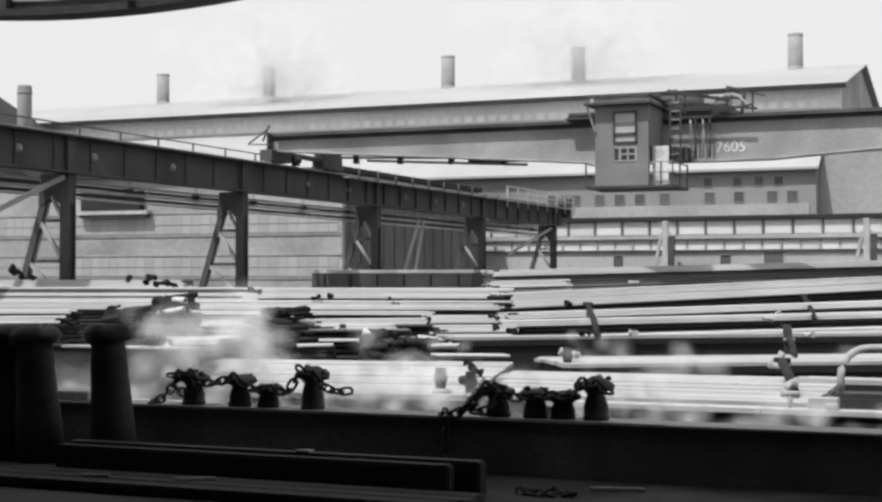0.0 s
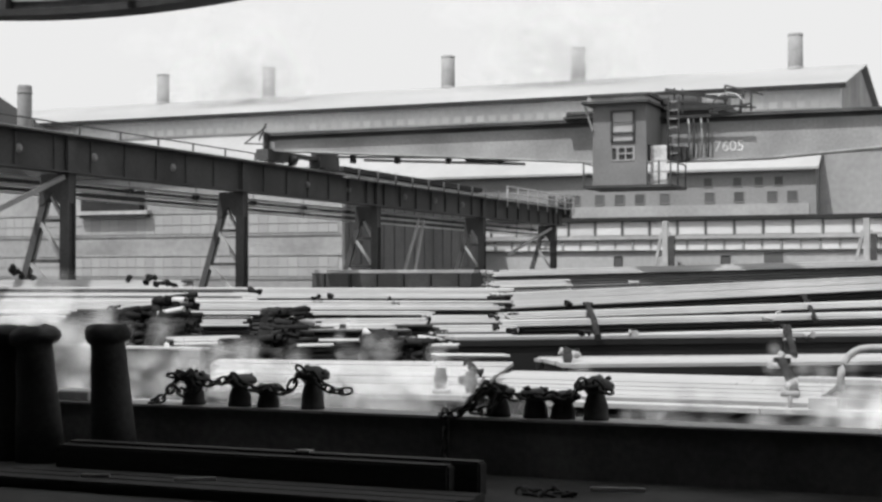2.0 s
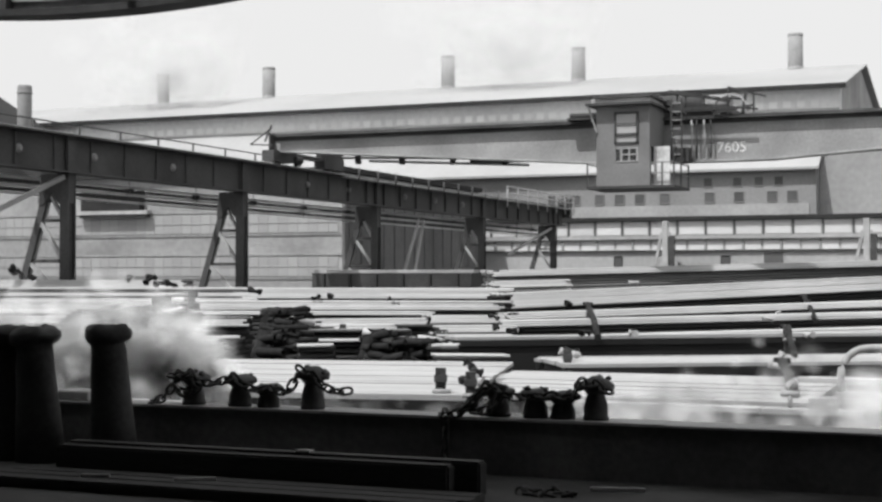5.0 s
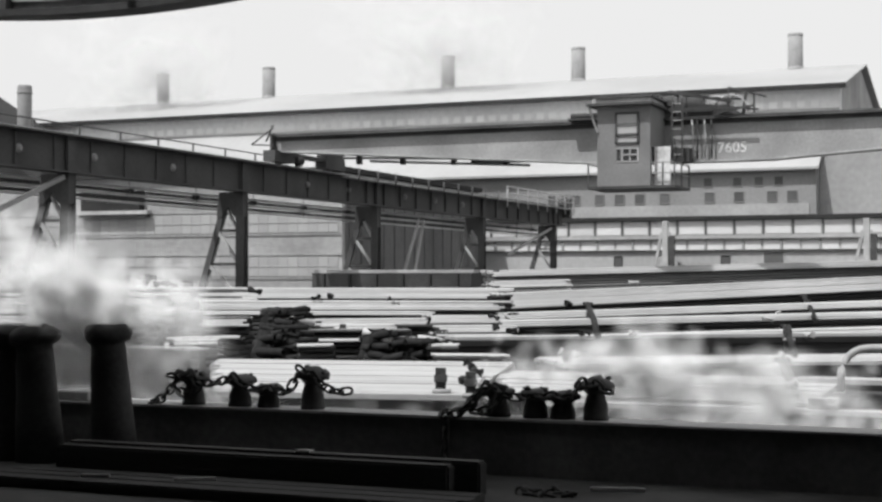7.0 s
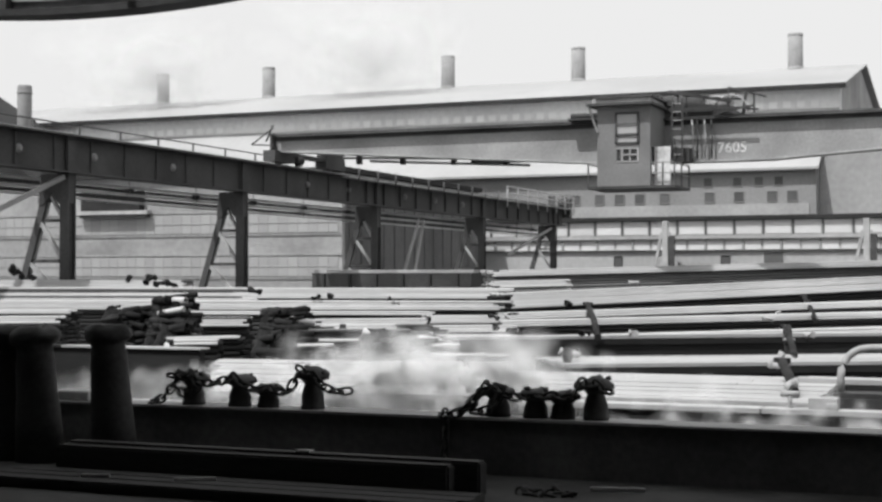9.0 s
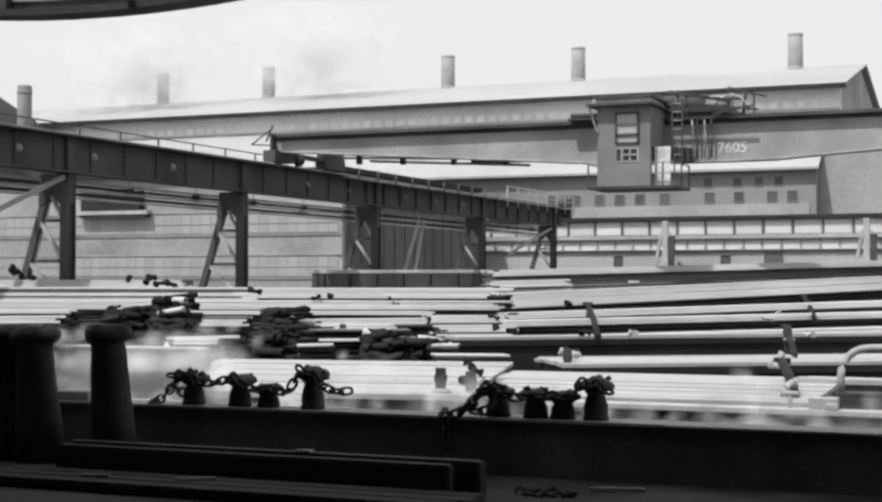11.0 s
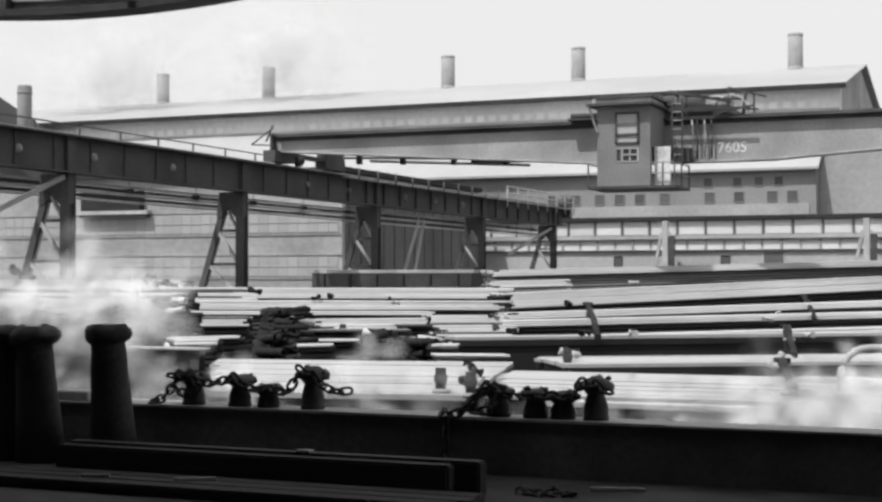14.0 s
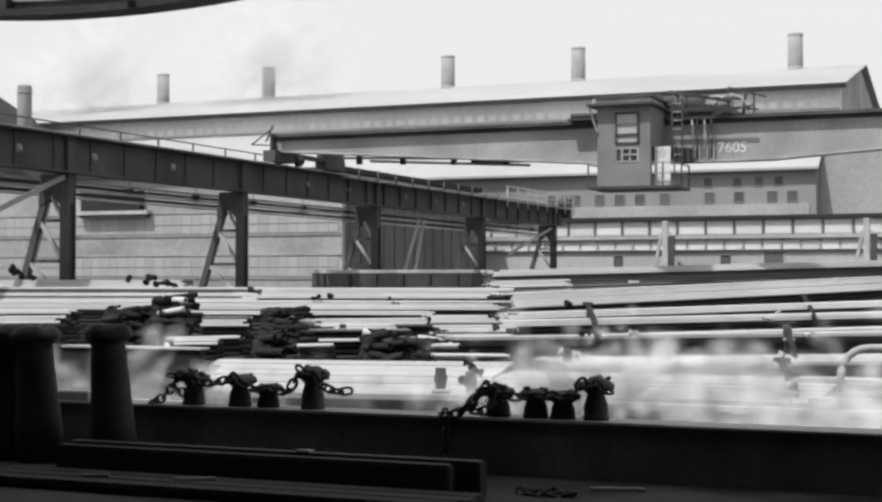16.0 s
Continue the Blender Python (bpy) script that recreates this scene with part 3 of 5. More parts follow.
# ---- the travelling crane ----
def build_crane():
    cr = base("bridge_crane", pose(0, 42.3, 6.62), "grey travelling bridge crane with an operator's cab", "bridge crane")
    XL, XR, XC = -23.7, 4.4, -9.6

    def belly(x):
        d = max(0.0, abs(x - XC) - 2.2)
        return -0.34 + 0.066 * d

    def girder(y, name, top=0.92, lift=0.0):
        bm = bmesh.new()
        n = 24
        f, bk = [], []
        for i in range(n + 1):
            x = XL + (XR - XL) * i / n
            f.append((bm.verts.new((x, y, belly(x) + lift)), bm.verts.new((x, y, top))))
            bk.append((bm.verts.new((x, y + 0.35, belly(x) + lift)), bm.verts.new((x, y + 0.35, top))))
        for i in range(n):
            bm.faces.new((f[i][0], f[i + 1][0], f[i + 1][1], f[i][1]))
            bm.faces.new((bk[i][0], bk[i][1], bk[i + 1][1], bk[i + 1][0]))
        bm.faces.new((f[0][0], f[0][1], bk[0][1], bk[0][0]))
        bm.faces.new((f[n][0], bk[n][0], bk[n][1], f[n][1]))
        g = part(name, bm, STEEL_MID, cr, "deep grey fish-bellied plate girder")
        bm = bmesh.new()
        box(bm, XL - 0.03, XR, y - 0.12, y + 0.47, top, top + 0.05)
        part("top_flange", bm, STEEL_DARK, g)
        # thin dark strip that deepens the flange's shadow along the web top
        bm = bmesh.new()
        box(bm, XL, XR, y - 0.012, y - 0.003, top - 0.18, top - 0.002)
        part("web_shade_strip", bm, STEEL_DARK, g, "dark strip for the flange's shadow on the web")
        bm = bmesh.new()
        prev = None
        for i in range(n + 1):
            x = XL + (XR - XL) * i / n
            z = belly(x) + lift
            cur = [bm.verts.new(c) for c in ((x, y - 0.11, z - 0.05), (x, y + 0.46, z - 0.05), (x, y + 0.46, z), (x, y - 0.11, z))]
            if prev:
                for k in range(4):
                    bm.faces.new((prev[k], cur[k], cur[(k + 1) % 4], prev[(k + 1) % 4]))
            else:
                bm.faces.new(cur)
            prev = cur
        bm.faces.new(prev[::-1])
        part("bottom_flange", bm, STEEL_PALE, g, "bright bottom flange")
        return g

    girder(0.0, "front_girder")
    girder(3.2, "rear_girder", lift=0.42)
    # walkway along the top, throwing a band of shade on the web
    bm = bmesh.new()
    box(bm, XL + 0.2, XR, -0.24, -0.121, 0.86, 0.93)
    part("footwalk", bm, STEEL_DARK, cr)
    bm = bmesh.new()
    box(bm, -16.9, -15.2, 0.6, 1.2, -0.12, -0.03)
    part("lower_footwalk", bm, STEEL_DARK, cr)
    for z, x0, x1 in ((0.2, -21.6, -13.0), (0.06, -20.6, -15.0)):
        bm = bmesh.new()
        ring_tube(bm, [(x0, 0.9, z), (x1, 0.9, z - 0.3)], 0.045, 8)
        part("line_shaft", bm, STEEL_PALE if z > -0.1 else STEEL_DARK, cr)
    bm = bmesh.new()
    box(bm, -0.07, 0.07, 0.8, 1.0, -0.16, 0.16)
    hang = mesh_of("shaft_bearing", bm, STEEL_DARK)
    for x in (-21.0, -19.4, -17.6, -15.8):
        shared("shaft_bearing", hang, cr, pose(x, 0, 0.15 - 0.035 * (x + 21.6)))
    # end trucks
    for x in (-23.64, 4.2):
        bm = bmesh.new()
        for y0, y1 in ((-0.5, 0.9), (3.2, 4.7)):
            box(bm, x - 0.22, x + 0.22, y0, y1, 0.06, 0.42)
        box(bm, x - 0.18, x + 0.18, 0.9, 3.2, 0.30, 0.42)
        box(bm, x - 0.2, x + 0.2, 3.3, 4.7, 0.42, 0.85)
        tr = part("end_truck", bm, STEEL_DARK, cr, "dark end truck")
        for y in (0.2, 3.9):
            bm = bmesh.new()
            lathe(bm, [(0.3, -0.07), (0.3, -0.05), (0.25, -0.04), (0.25, 0.06), (0.1, 0.09)], 18)
            w = part("wheel", bm, STEEL_PALE, tr)
            w.matrix_basis = pose(x, y, 0.25, 0, 90, 0)
    bm = bmesh.new()
    box(bm, -23.72, -23.66, -0.3, 0.3, 0.42, 1.0)
    bar(bm, (-23.75, -0.5, 0.7), (-23.55, -0.4, 1.25), 0.06)
    bar(bm, (-24.3, -0.5, 0.62), (-23.55, -0.4, 1.15), 0.04)
    bar(bm, (-24.3, -0.5, 0.62), (-23.5, -0.4, 0.58), 0.04)
    part("bumper", bm, STEEL_DARK, cr)
    bm = bmesh.new()
    ring_tube(bm, [(-23.5, 1.1, 0.2), (-23.5, 1.5, 0.2)], 0.14, 12)
    box(bm, -23.6, -23.4, 1.2, 1.4, 0.0, 0.1)
    part("drive_motor", bm, STEEL_DARK, cr, "dark drive motor")

    # operator's cab
    cab = base("cab", pose(0, 0, 0), "", "")
    cab.parent = cr
    cab["label"] = "grey sheet-steel operator's cab"
    x0, x1, y0, y1, z0, z1 = -11.98, -10.40, -1.83, 0.62, -1.15, 1.17
    bm = bmesh.new()
    box(bm, x0, x1, y0, y0 + 0.05, z0, -0.44)
    part("front_apron", bm, STEEL_CAB, cab)
    bm = bmesh.new()
    box(bm, x0, x1, y0, y0 + 0.05, 0.97, z1)
    part("front_header", bm, STEEL_CAB, cab)
    bm = bmesh.new()
    box(bm, x0, -11.40, y0, y0 + 0.05, -0.44, 0.97)
    part("front_panel", bm, STEEL_CAB, cab)
    bm = bmesh.new()
    box(bm, -10.76, x1, y0, y0 + 0.05, -0.44, 0.97)
    part("front_panel", bm, STEEL_CAB, cab)
    bm = bmesh.new()
    box(bm, -11.40, -10.76, y0, y0 + 0.05, -0.07, 0.07)
    part("front_mullion", bm, STEEL_CAB, cab)
    bm = bmesh.new()
    box(bm, x0, x0 + 0.05, y0 + 0.05, -0.13, z0, z1)
    part("side_wall", bm, STEEL_CAB, cab)
    bm = bmesh.new()
    box(bm, x1 - 0.05, x1, y0 + 0.05, y0 + 0.2, z0, z1)
    part("corner_post", bm, STEEL_CAB, cab)
    bm = bmesh.new()
    box(bm, x1 - 0.05, x1, y0 + 0.2, -0.13, 0.0, z1)
    part("door_side", bm, STEEL_CAB, cab)
    bm = bmesh.new()
    box(bm, x1 - 0.05, x1, y0 + 1.1, -0.13, z0, 0.0)
    part("door_side", bm, STEEL_CAB, cab)
    bm = bmesh.new()
    box(bm, x0 + 0.05, x1 - 0.05, y0 + 0.05, -0.13, z0, z0 + 0.05)
    part("floor", bm, STEEL_CAB, cab)
    bm = bmesh.new()
    box(bm, x0 - 0.25, x1 + 0.12, y0 - 0.28, 0.0, z1 + 0.002, z1 + 0.07)
    part("roof", bm, STEEL_DARK, cab, "dark overhanging cab roof")
    bm = bmesh.new()
    box(bm, x0 - 0.12, x1 + 0.02, y0 - 0.12, -0.05, z1 + 0.072, z1 + 0.21)
    part("fascia", bm, STEEL_PALE, cab, "pale fascia under the top slab")
    bm = bmesh.new()
    box(bm, x0 - 0.02, x1 + 0.1, y0 - 0.2, 0.1, z1 + 0.212, z1 + 0.28)
    part("top_slab", bm, STEEL_DARK, cab)
    bm = bmesh.new()
    bar(bm, (x0 - 0.22, y0 - 0.05, z1 - 0.02), (x0 + 0.02, y0 - 0.05, z1 - 0.75), 0.07, 0.05)
    part("roof_strut", bm, STEEL_PALE, cab)
    win = base("cab_window", pose(0, 0, 0), "", "")
    win.parent = cab
    bm = bmesh.new()
    for a0, a1, b0, b1 in ((-11.42, -10.74, 0.93, 0.985), (-11.42, -10.74, 0.30, 0.36), (-11.42, -10.74, 0.06, 0.11), (-11.38, -10.79, 0.63, 0.645), (-11.44, -11.38, 0.06, 0.98), (-10.79, -10.72, 0.06, 0.98)):
        box(bm, a0, a1, y0 - 0.04, y0 - 0.003, b0, b1)
    part("frame", bm, STEEL_DARK, win)
    for b0, b1 in ((0.36, 0.93), (0.11, 0.30)):
        bm = bmesh.new()
        box(bm, -11.38, -10.79, y0 + 0.012, y0 + 0.02, b0, b1)
        part("pane", bm, PANE_CAB, win, "pale window pane")
    bm = bmesh.new()
    for a0, a1, b0, b1 in ((-11.40, -10.74, -0.09, -0.06), (-11.40, -10.74, -0.46, -0.43), (-11.27, -11.20, -0.43, -0.09), (-11.02, -10.98, -0.43, -0.09), (-11.2, -10.76, -0.275, -0.235), (-10.79, -10.74, -0.43, -0.09)):
        box(bm, a0, a1, y0 - 0.02, y0 - 0.003, b0, b1)
    part("sash", bm, STEEL_PALE, cab, "pale sash bars of the lower window")
    bm = bmesh.new()
    box(bm, -11.4, -10.76, y0 + 0.02, y0 + 0.03, -0.44, -0.07)
    part("lower_pane", bm, PANE_DARK, cab, "dark lower panes")
    bm = bmesh.new()
    box(bm, x1 + 0.03, x1 + 0.5, y0 + 0.35, y0 + 0.39, z0 + 0.02, -0.02)
    part("side_panel", bm, LETTER, cab, "pale half-height door panel")
    bm = bmesh.new()
    box(bm, x0 - 0.3, -9.68, y0 - 0.02, 0.1, z0 - 0.08, z0 - 0.004)
    part("platform", bm, STEEL_DARK, cab)
    for z in (-0.5, -0.8):
        for p, c, q in (((x1 + 0.02, y0 + 0.05, z), (-9.71, y0 + 0.05, z), (-9.71, 0.1, z)), ((x0 - 0.01, y0 + 0.02, z), (x0 - 0.28, y0 + 0.02, z), (x0 - 0.28, 0.1, z))):
            bm = bmesh.new()
            bar(bm, p, c, 0.035)
            bar(bm, c, q, 0.035)
            part("guard_rail", bm, STEEL_MID, cab)
    bm = bmesh.new()
    box(bm, -0.02, 0.02, -0.02, 0.02, z0, -0.48)
    gp = mesh_of("guard_post", bm, STEEL_DARK)
    for gx, gy in ((x0 - 0.28, y0 + 0.02), (-9.71, y0 + 0.05), (-10.05, y0 + 0.05), (-9.71, -0.9), (-9.71, 0.05), (x0 - 0.28, -0.5)):
        shared("guard_post", gp, cab, pose(gx, gy, 0))
    # ladder, hangers and cables beside the cab
    bm = bmesh.new()
    for x in (-10.02, -9.72):
        bar(bm, (x, -0.75, -0.35), (x, -0.75, 1.45), 0.05)
    lad = part("ladder", bm, STEEL_DARK, cr, "dark access ladder")
    for i in range(7):
        bm = bmesh.new()
        bar(bm, (-10.02, -0.75, -0.2 + i * 0.25), (-9.72, -0.75, -0.2 + i * 0.25), 0.03)
        part("rung", bm, STEEL_MID, lad)
    for i, x in enumerate((-9.55, -9.4, -9.18, -8.98)):
        bm = bmesh.new()
        ring_tube(bm, [(x, -0.2, -0.3), (x + 0.02, -0.2, 0.3), (x - 0.01, -0.2, 0.88)], 0.028, 6)
        part("conduit", bm, STEEL_DARK if i % 2 else STEEL_PALE, cr)
    bm = bmesh.new()
    box(bm, -9.95, -9.55, -0.6, -0.1, -0.42, 0.0)
    part("switch_box", bm, STEEL_DARK, cr, "dark switch box")

    # hoist trolley with gear and rails on top of the bridge
    tro = base("trolley", pose(0, 0, 0), "", "")
    tro.parent = cr
    tro["label"] = "dark hoist trolley with open gear"
    bm = bmesh.new()
    box(bm, -12.0, -8.6, 0.1, 3.4, 1.12, 1.3)
    box(bm, -11.9, -10.2, -0.2, 0.3, 1.3, 1.48)
    part("frame", bm, STEEL_DARK, tro)
    bm = bmesh.new()
    ring_tube(bm, [(-11.6, 1.6, 1.5), (-9.6, 1.6, 1.5)], 0.3, 14)
    part("drum", bm, STEEL_DARK, tro)
    bm = bmesh.new()
    ring_tube(bm, [(-9.3, 1.0, 1.45), (-8.6, 1.0, 1.45)], 0.25, 12)
    part("motor", bm, STEEL_MID, tro)
    for gx in (-11.45, -11.15, -10.85, -10.6):
        bm = bmesh.new()
        pts = [(gx + 0.13 * math.cos(k * math.pi / 5), -0.1, 1.55 + 0.1 * math.sin(k * math.pi / 5)) for k in range(10)]
        ring_tube(bm, pts, 0.03, 6, closed=True)
        part("sheave", bm, STEEL_DARK, tro)
    for wx in (-11.7, -8.9):
        for wy in (0.2, 3.35):
            bm = bmesh.new()
            lathe(bm, [(0.12, -0.05), (0.16, -0.03), (0.16, 0.05), (0.06, 0.07)], 14)
            w = part("wheel", bm, STEEL_MID, tro)
            w.matrix_basis = pose(wx, wy, 1.13, 90, 0, 0)
    bm = bmesh.new()
    box(bm, -13.3, -12.15, -0.5, -0.1, 0.96, 1.02)
    ring_tube(bm, [(-13.25, -0.3, 1.1), (-12.2, -0.3, 1.1)], 0.09, 8)
    part("collector_arm", bm, STEEL_DARK, tro)
    for p, q, w in (((-10.2, -0.4, 1.7), (-8.4, -0.2, 1.35), 0.09), ((-9.9, -0.4, 1.35), (-7.6, -0.2, 1.08), 0.05), ((-9.9, 0.1, 1.62), (-8.0, 0.1, 1.42), 0.05),
                    ((-9.95, -0.3, 1.0), (-9.95, -0.3, 1.75), 0.05), ((-9.7, -0.3, 1.0), (-9.7, -0.3, 1.72), 0.04), ((-10.2, -0.5, 1.15), (-7.8, -0.5, 1.12), 0.06),
                    ((-8.5, -0.1, 1.78), (-7.4, -0.1, 1.45), 0.045), ((-8.5, -0.1, 1.0), (-8.5, -0.1, 1.78), 0.05), ((-7.75, -0.1, 1.0), (-7.75, -0.1, 1.56), 0.05),
                    ((-8.15, 0.3, 1.0), (-8.05, 0.3, 1.7), 0.09), ((-8.9, -0.3, 1.0), (-7.7, -0.3, 1.2), 0.06)):
        bm = bmesh.new()
        bar(bm, p, q, w)
        part("strut", bm, STEEL_DARK, tro)
    bm = bmesh.new()
    ring_tube(bm, [(-8.4 + 0.5 * math.cos(k * math.pi / 6), -0.2, 1.05 + 0.5 * math.sin(k * math.pi / 6)) for k in range(7)], 0.03, 6)
    part("hoop", bm, STEEL_PALE, tro)

    # painted crane number
    cu = bpy.data.curves.new("number", "FONT")
    cu.body, cu.size, cu.extrude = "7605", 0.44, 0.004
    tmp = new("number_text", cu)
    bpy.context.view_layer.update()
    me = bpy.data.meshes.new_from_object(tmp.evaluated_get(bpy.context.evaluated_depsgraph_get()))
    bpy.data.objects.remove(tmp)
    me.materials.clear()
    me.materials.append(LETTER)
    num = new("number", me)
    num.parent = cr
    num.matrix_basis = pose(-8.85, -0.008, -0.12, 90, 0, 0)
    tagged(num, "white painted crane number")
    return cr


crane = build_crane()


def build_bin():
    """A dark steel bin with a pale rim, between the runway columns."""
    b = base("steel_bin", pose(-21.4, 47.2, 0), "long dark steel bin with a pale rim under the runway", "bin")
    bm = bmesh.new()
    box(bm, -3.1, 3.1, -0.7, 0.7, -0.05, 2.98)
    part("body", bm, STEEL_DARK, b)
    for y in (-0.72, 0.66):
        bm = bmesh.new()
        box(bm, -3.2, 3.2, y, y + 0.08, 2.985, 3.1)
        part("rim", bm, STEEL_PALE, b, "pale worn rim")
    bm = bmesh.new()
    box(bm, -0.04, 0.04, -0.78, -0.702, 0, 2.95)
    rb = mesh_of("rib", bm, STEEL_DARK)
    for k in range(6):
        shared("rib", rb, b, pose(-2.6 + k * 1.04, 0, 0))


build_bin()


def build_trestle(x):
    """A pale A-frame trestle before the low shop."""
    t = base("trestle", pose(x, 80.6, 0), "pale steel trestle with raking legs before the low shop", "trestle", "pale trestles")
    bm = bmesh.new()
    box(bm, -0.16, 0.16, -0.16, 0.16, -0.05, 6.05)
    part("post", bm, STEEL_PALE, t)
    for sx in (-1, 1):
        bm = bmesh.new()
        bar(bm, (sx * 0.2, 0, 5.4), (sx * 1.35, 0, -0.05), 0.16)
        part("leg", bm, STEEL_PALE, t)
    bm = bmesh.new()
    box(bm, 0.2, 0.55, -0.1, 0.1, 3.2, 5.2)
    part("panel", bm, STEEL_DARK, t, "dark switch panel")


for tx in (-19.85, -8.8):
    build_trestle(tx)


# ---- stacked pipe in the yard ----
def pipe_mesh(length, d, skin, sides=14):
    """A hollow pipe along x with a chamfered rim and a dark bore."""
    me = bpy.data.meshes.new("pipe")
    r, ri = d / 2, d / 2 * 0.78
    prof = [(0.35, ri), (0.0, ri), (0.0, r * 0.97), (0.008, r), (length - 0.008, r), (length, r * 0.97), (length, ri), (length - 0.35, ri)]
    vs, fs, idx = [], [], []
    for x, q in prof:
        for k in range(sides):
            t = k * 2 * math.pi / sides
            vs.append((x, q * math.cos(t), q * math.sin(t)))
    for i in range(len(prof) - 1):
        for k in range(sides):
            fs.append((i * sides + k, i * sides + (k + 1) % sides, (i + 1) * sides + (k + 1) % sides, (i + 1) * sides + k))
            idx.append(1 if i in (0, 1, 5, 6) else 0)
    n = len(prof) - 1
    fs.append(tuple(range(sides)))
    fs.append(tuple(range(n * sides, (n + 1) * sides))[::-1])
    idx += [1, 1]
    me.from_pydata(vs, [], fs)
    me.materials.append(skin)
    me.materials.append(PIPE_BORE)
    me.polygons.foreach_set("material_index", idx)
    me.polygons.foreach_set("use_smooth", [i in (0,) for i in idx])
    me.update()
    return me


def collar_mesh(d):
    bm = bmesh.new()
    lathe(bm, [(d * 0.4, -0.05), (d * 0.58, -0.05), (d * 0.6, 0.0), (d * 0.6, 0.11), (d * 0.52, 0.13)], 14)
    bmesh.ops.rotate(bm, matrix=Euler((0, radians(90), 0)).to_matrix(), verts=bm.verts)
    return mesh_of("collar", bm, PIPE_BORE)


def build_pile(x, y, top, yaw, tilt, length, face, back, d, bright_share, low_skin=None):
    """Stacked pipes: a sloping face and a crest of single pipes over lower layers that reach the ground, mostly
    coloured near black for shade.
    """
    m = pose(x, y, top, 0, -tilt, yaw)
    me, dull, co = pipe_mesh(length, d, PIPE, 10), pipe_mesh(length, d, PIPE_DULL, 10), collar_mesh(d)
    rnd = random.Random(int(abs(x * 131 + y * 17) * 100))
    step = d * 0.74
    slope = int(face / step)
    loose = min(0.22, length * 0.05)
    for k in range(-back, slope + 1):
        if k in (-1, -2) and rnd.random() < 0.25:
            continue
        py, pz = (-k * d * 1.03, 0.0) if k < 0 else (-k * step * 0.95, -k * step)
        bright = rnd.random() < bright_share
        ob = new("pipe", me if bright else dull)
        ob.matrix_basis = m @ pose(rnd.uniform(-1, 1) * loose, py, pz - d / 2 + rnd.uniform(-0.05, 0.05) * d, rnd.uniform(0, 360), rnd.uniform(-0.05, 0.05), rnd.uniform(-0.08, 0.08))
        tagged(ob, "bright steel pipe stacked with others in the yard" if bright else "dull rusty steel pipe among brighter ones", "pipe", "stacked steel pipes")
        if rnd.random() < 0.2:
            shared("collar", co, ob, pose(0, 0, 0))["label"] = "dark screwed coupling"
    # lower layers, each as long as the pile; PIPE_LOW holds their shade
    vs, fs, idx = [], [], []
    sides, dl = 8, 0.09
    z = -d - dl * 0.4
    while z > -top - 0.15:
        front = 0.05 - 0.95 * min(max(0.0, -z - d), face)
        for i in range(5):
            sh = rnd.uniform(-1, 1) * loose
            cy, cz, q = front + dl * (i + 0.5) + rnd.uniform(-0.15, 0.15) * dl, z, dl * rnd.uniform(0.42, 0.5)
            b0 = len(vs)
            for px_, w in ((sh + 0.12, 0.75), (sh, 0.75), (sh, 1.0), (sh + length, 1.0), (sh + length, 0.75), (sh + length - 0.12, 0.75)):
                for k in range(sides):
                    t = k * 2 * math.pi / sides
                    vs.append((px_, cy + w * q * math.cos(t), cz + w * q * math.sin(t)))
            for r_ in range(5):
                for k in range(sides):
                    fs.append((b0 + r_ * sides + k, b0 + r_ * sides + (k + 1) % sides, b0 + (r_ + 1) * sides + (k + 1) % sides, b0 + (r_ + 1) * sides + k))
                    idx.append(0 if r_ == 2 else 1)
            fs.append(tuple(b0 + k for k in range(sides)))
            fs.append(tuple(b0 + 5 * sides + k for k in range(sides))[::-1])
            idx += [1, 1]
        z -= dl * 0.92
    me2 = bpy.data.meshes.new("pipe_pile")
    me2.from_pydata(vs, [], fs)
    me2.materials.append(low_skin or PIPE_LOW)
    me2.materials.append(PIPE_BORE)
    me2.polygons.foreach_set("material_index", idx)
    me2.polygons.foreach_set("use_smooth", [i == 0 for i in idx])
    me2.update()
    low = new("pipe_pile", me2)
    low.matrix_basis = m
    tagged(low, "lower layers of stacked steel pipe resting on the ground", "pipe pile", "", "stuff")


build_pile(-25.51, 29.45, 2.754, 22.7, -0.15, 5.63, 0.231, 6, 0.060, 0.85, PIPE_PALE)
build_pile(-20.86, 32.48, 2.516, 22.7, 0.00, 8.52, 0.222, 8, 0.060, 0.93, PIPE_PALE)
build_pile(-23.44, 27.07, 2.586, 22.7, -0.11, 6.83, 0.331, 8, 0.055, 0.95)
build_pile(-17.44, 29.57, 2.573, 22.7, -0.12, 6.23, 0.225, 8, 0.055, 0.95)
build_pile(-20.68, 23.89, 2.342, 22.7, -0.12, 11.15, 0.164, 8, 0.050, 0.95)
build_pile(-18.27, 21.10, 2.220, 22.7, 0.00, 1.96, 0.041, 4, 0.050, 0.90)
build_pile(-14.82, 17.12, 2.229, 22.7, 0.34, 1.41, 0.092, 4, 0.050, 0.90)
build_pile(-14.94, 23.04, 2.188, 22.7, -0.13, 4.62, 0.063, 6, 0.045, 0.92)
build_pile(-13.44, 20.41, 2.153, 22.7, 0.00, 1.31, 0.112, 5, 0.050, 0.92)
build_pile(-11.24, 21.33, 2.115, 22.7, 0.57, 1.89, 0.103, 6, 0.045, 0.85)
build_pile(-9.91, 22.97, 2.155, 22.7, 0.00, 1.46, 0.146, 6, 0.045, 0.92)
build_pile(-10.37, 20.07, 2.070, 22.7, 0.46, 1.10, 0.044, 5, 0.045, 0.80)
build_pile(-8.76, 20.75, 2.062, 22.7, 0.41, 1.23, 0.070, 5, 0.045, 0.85)
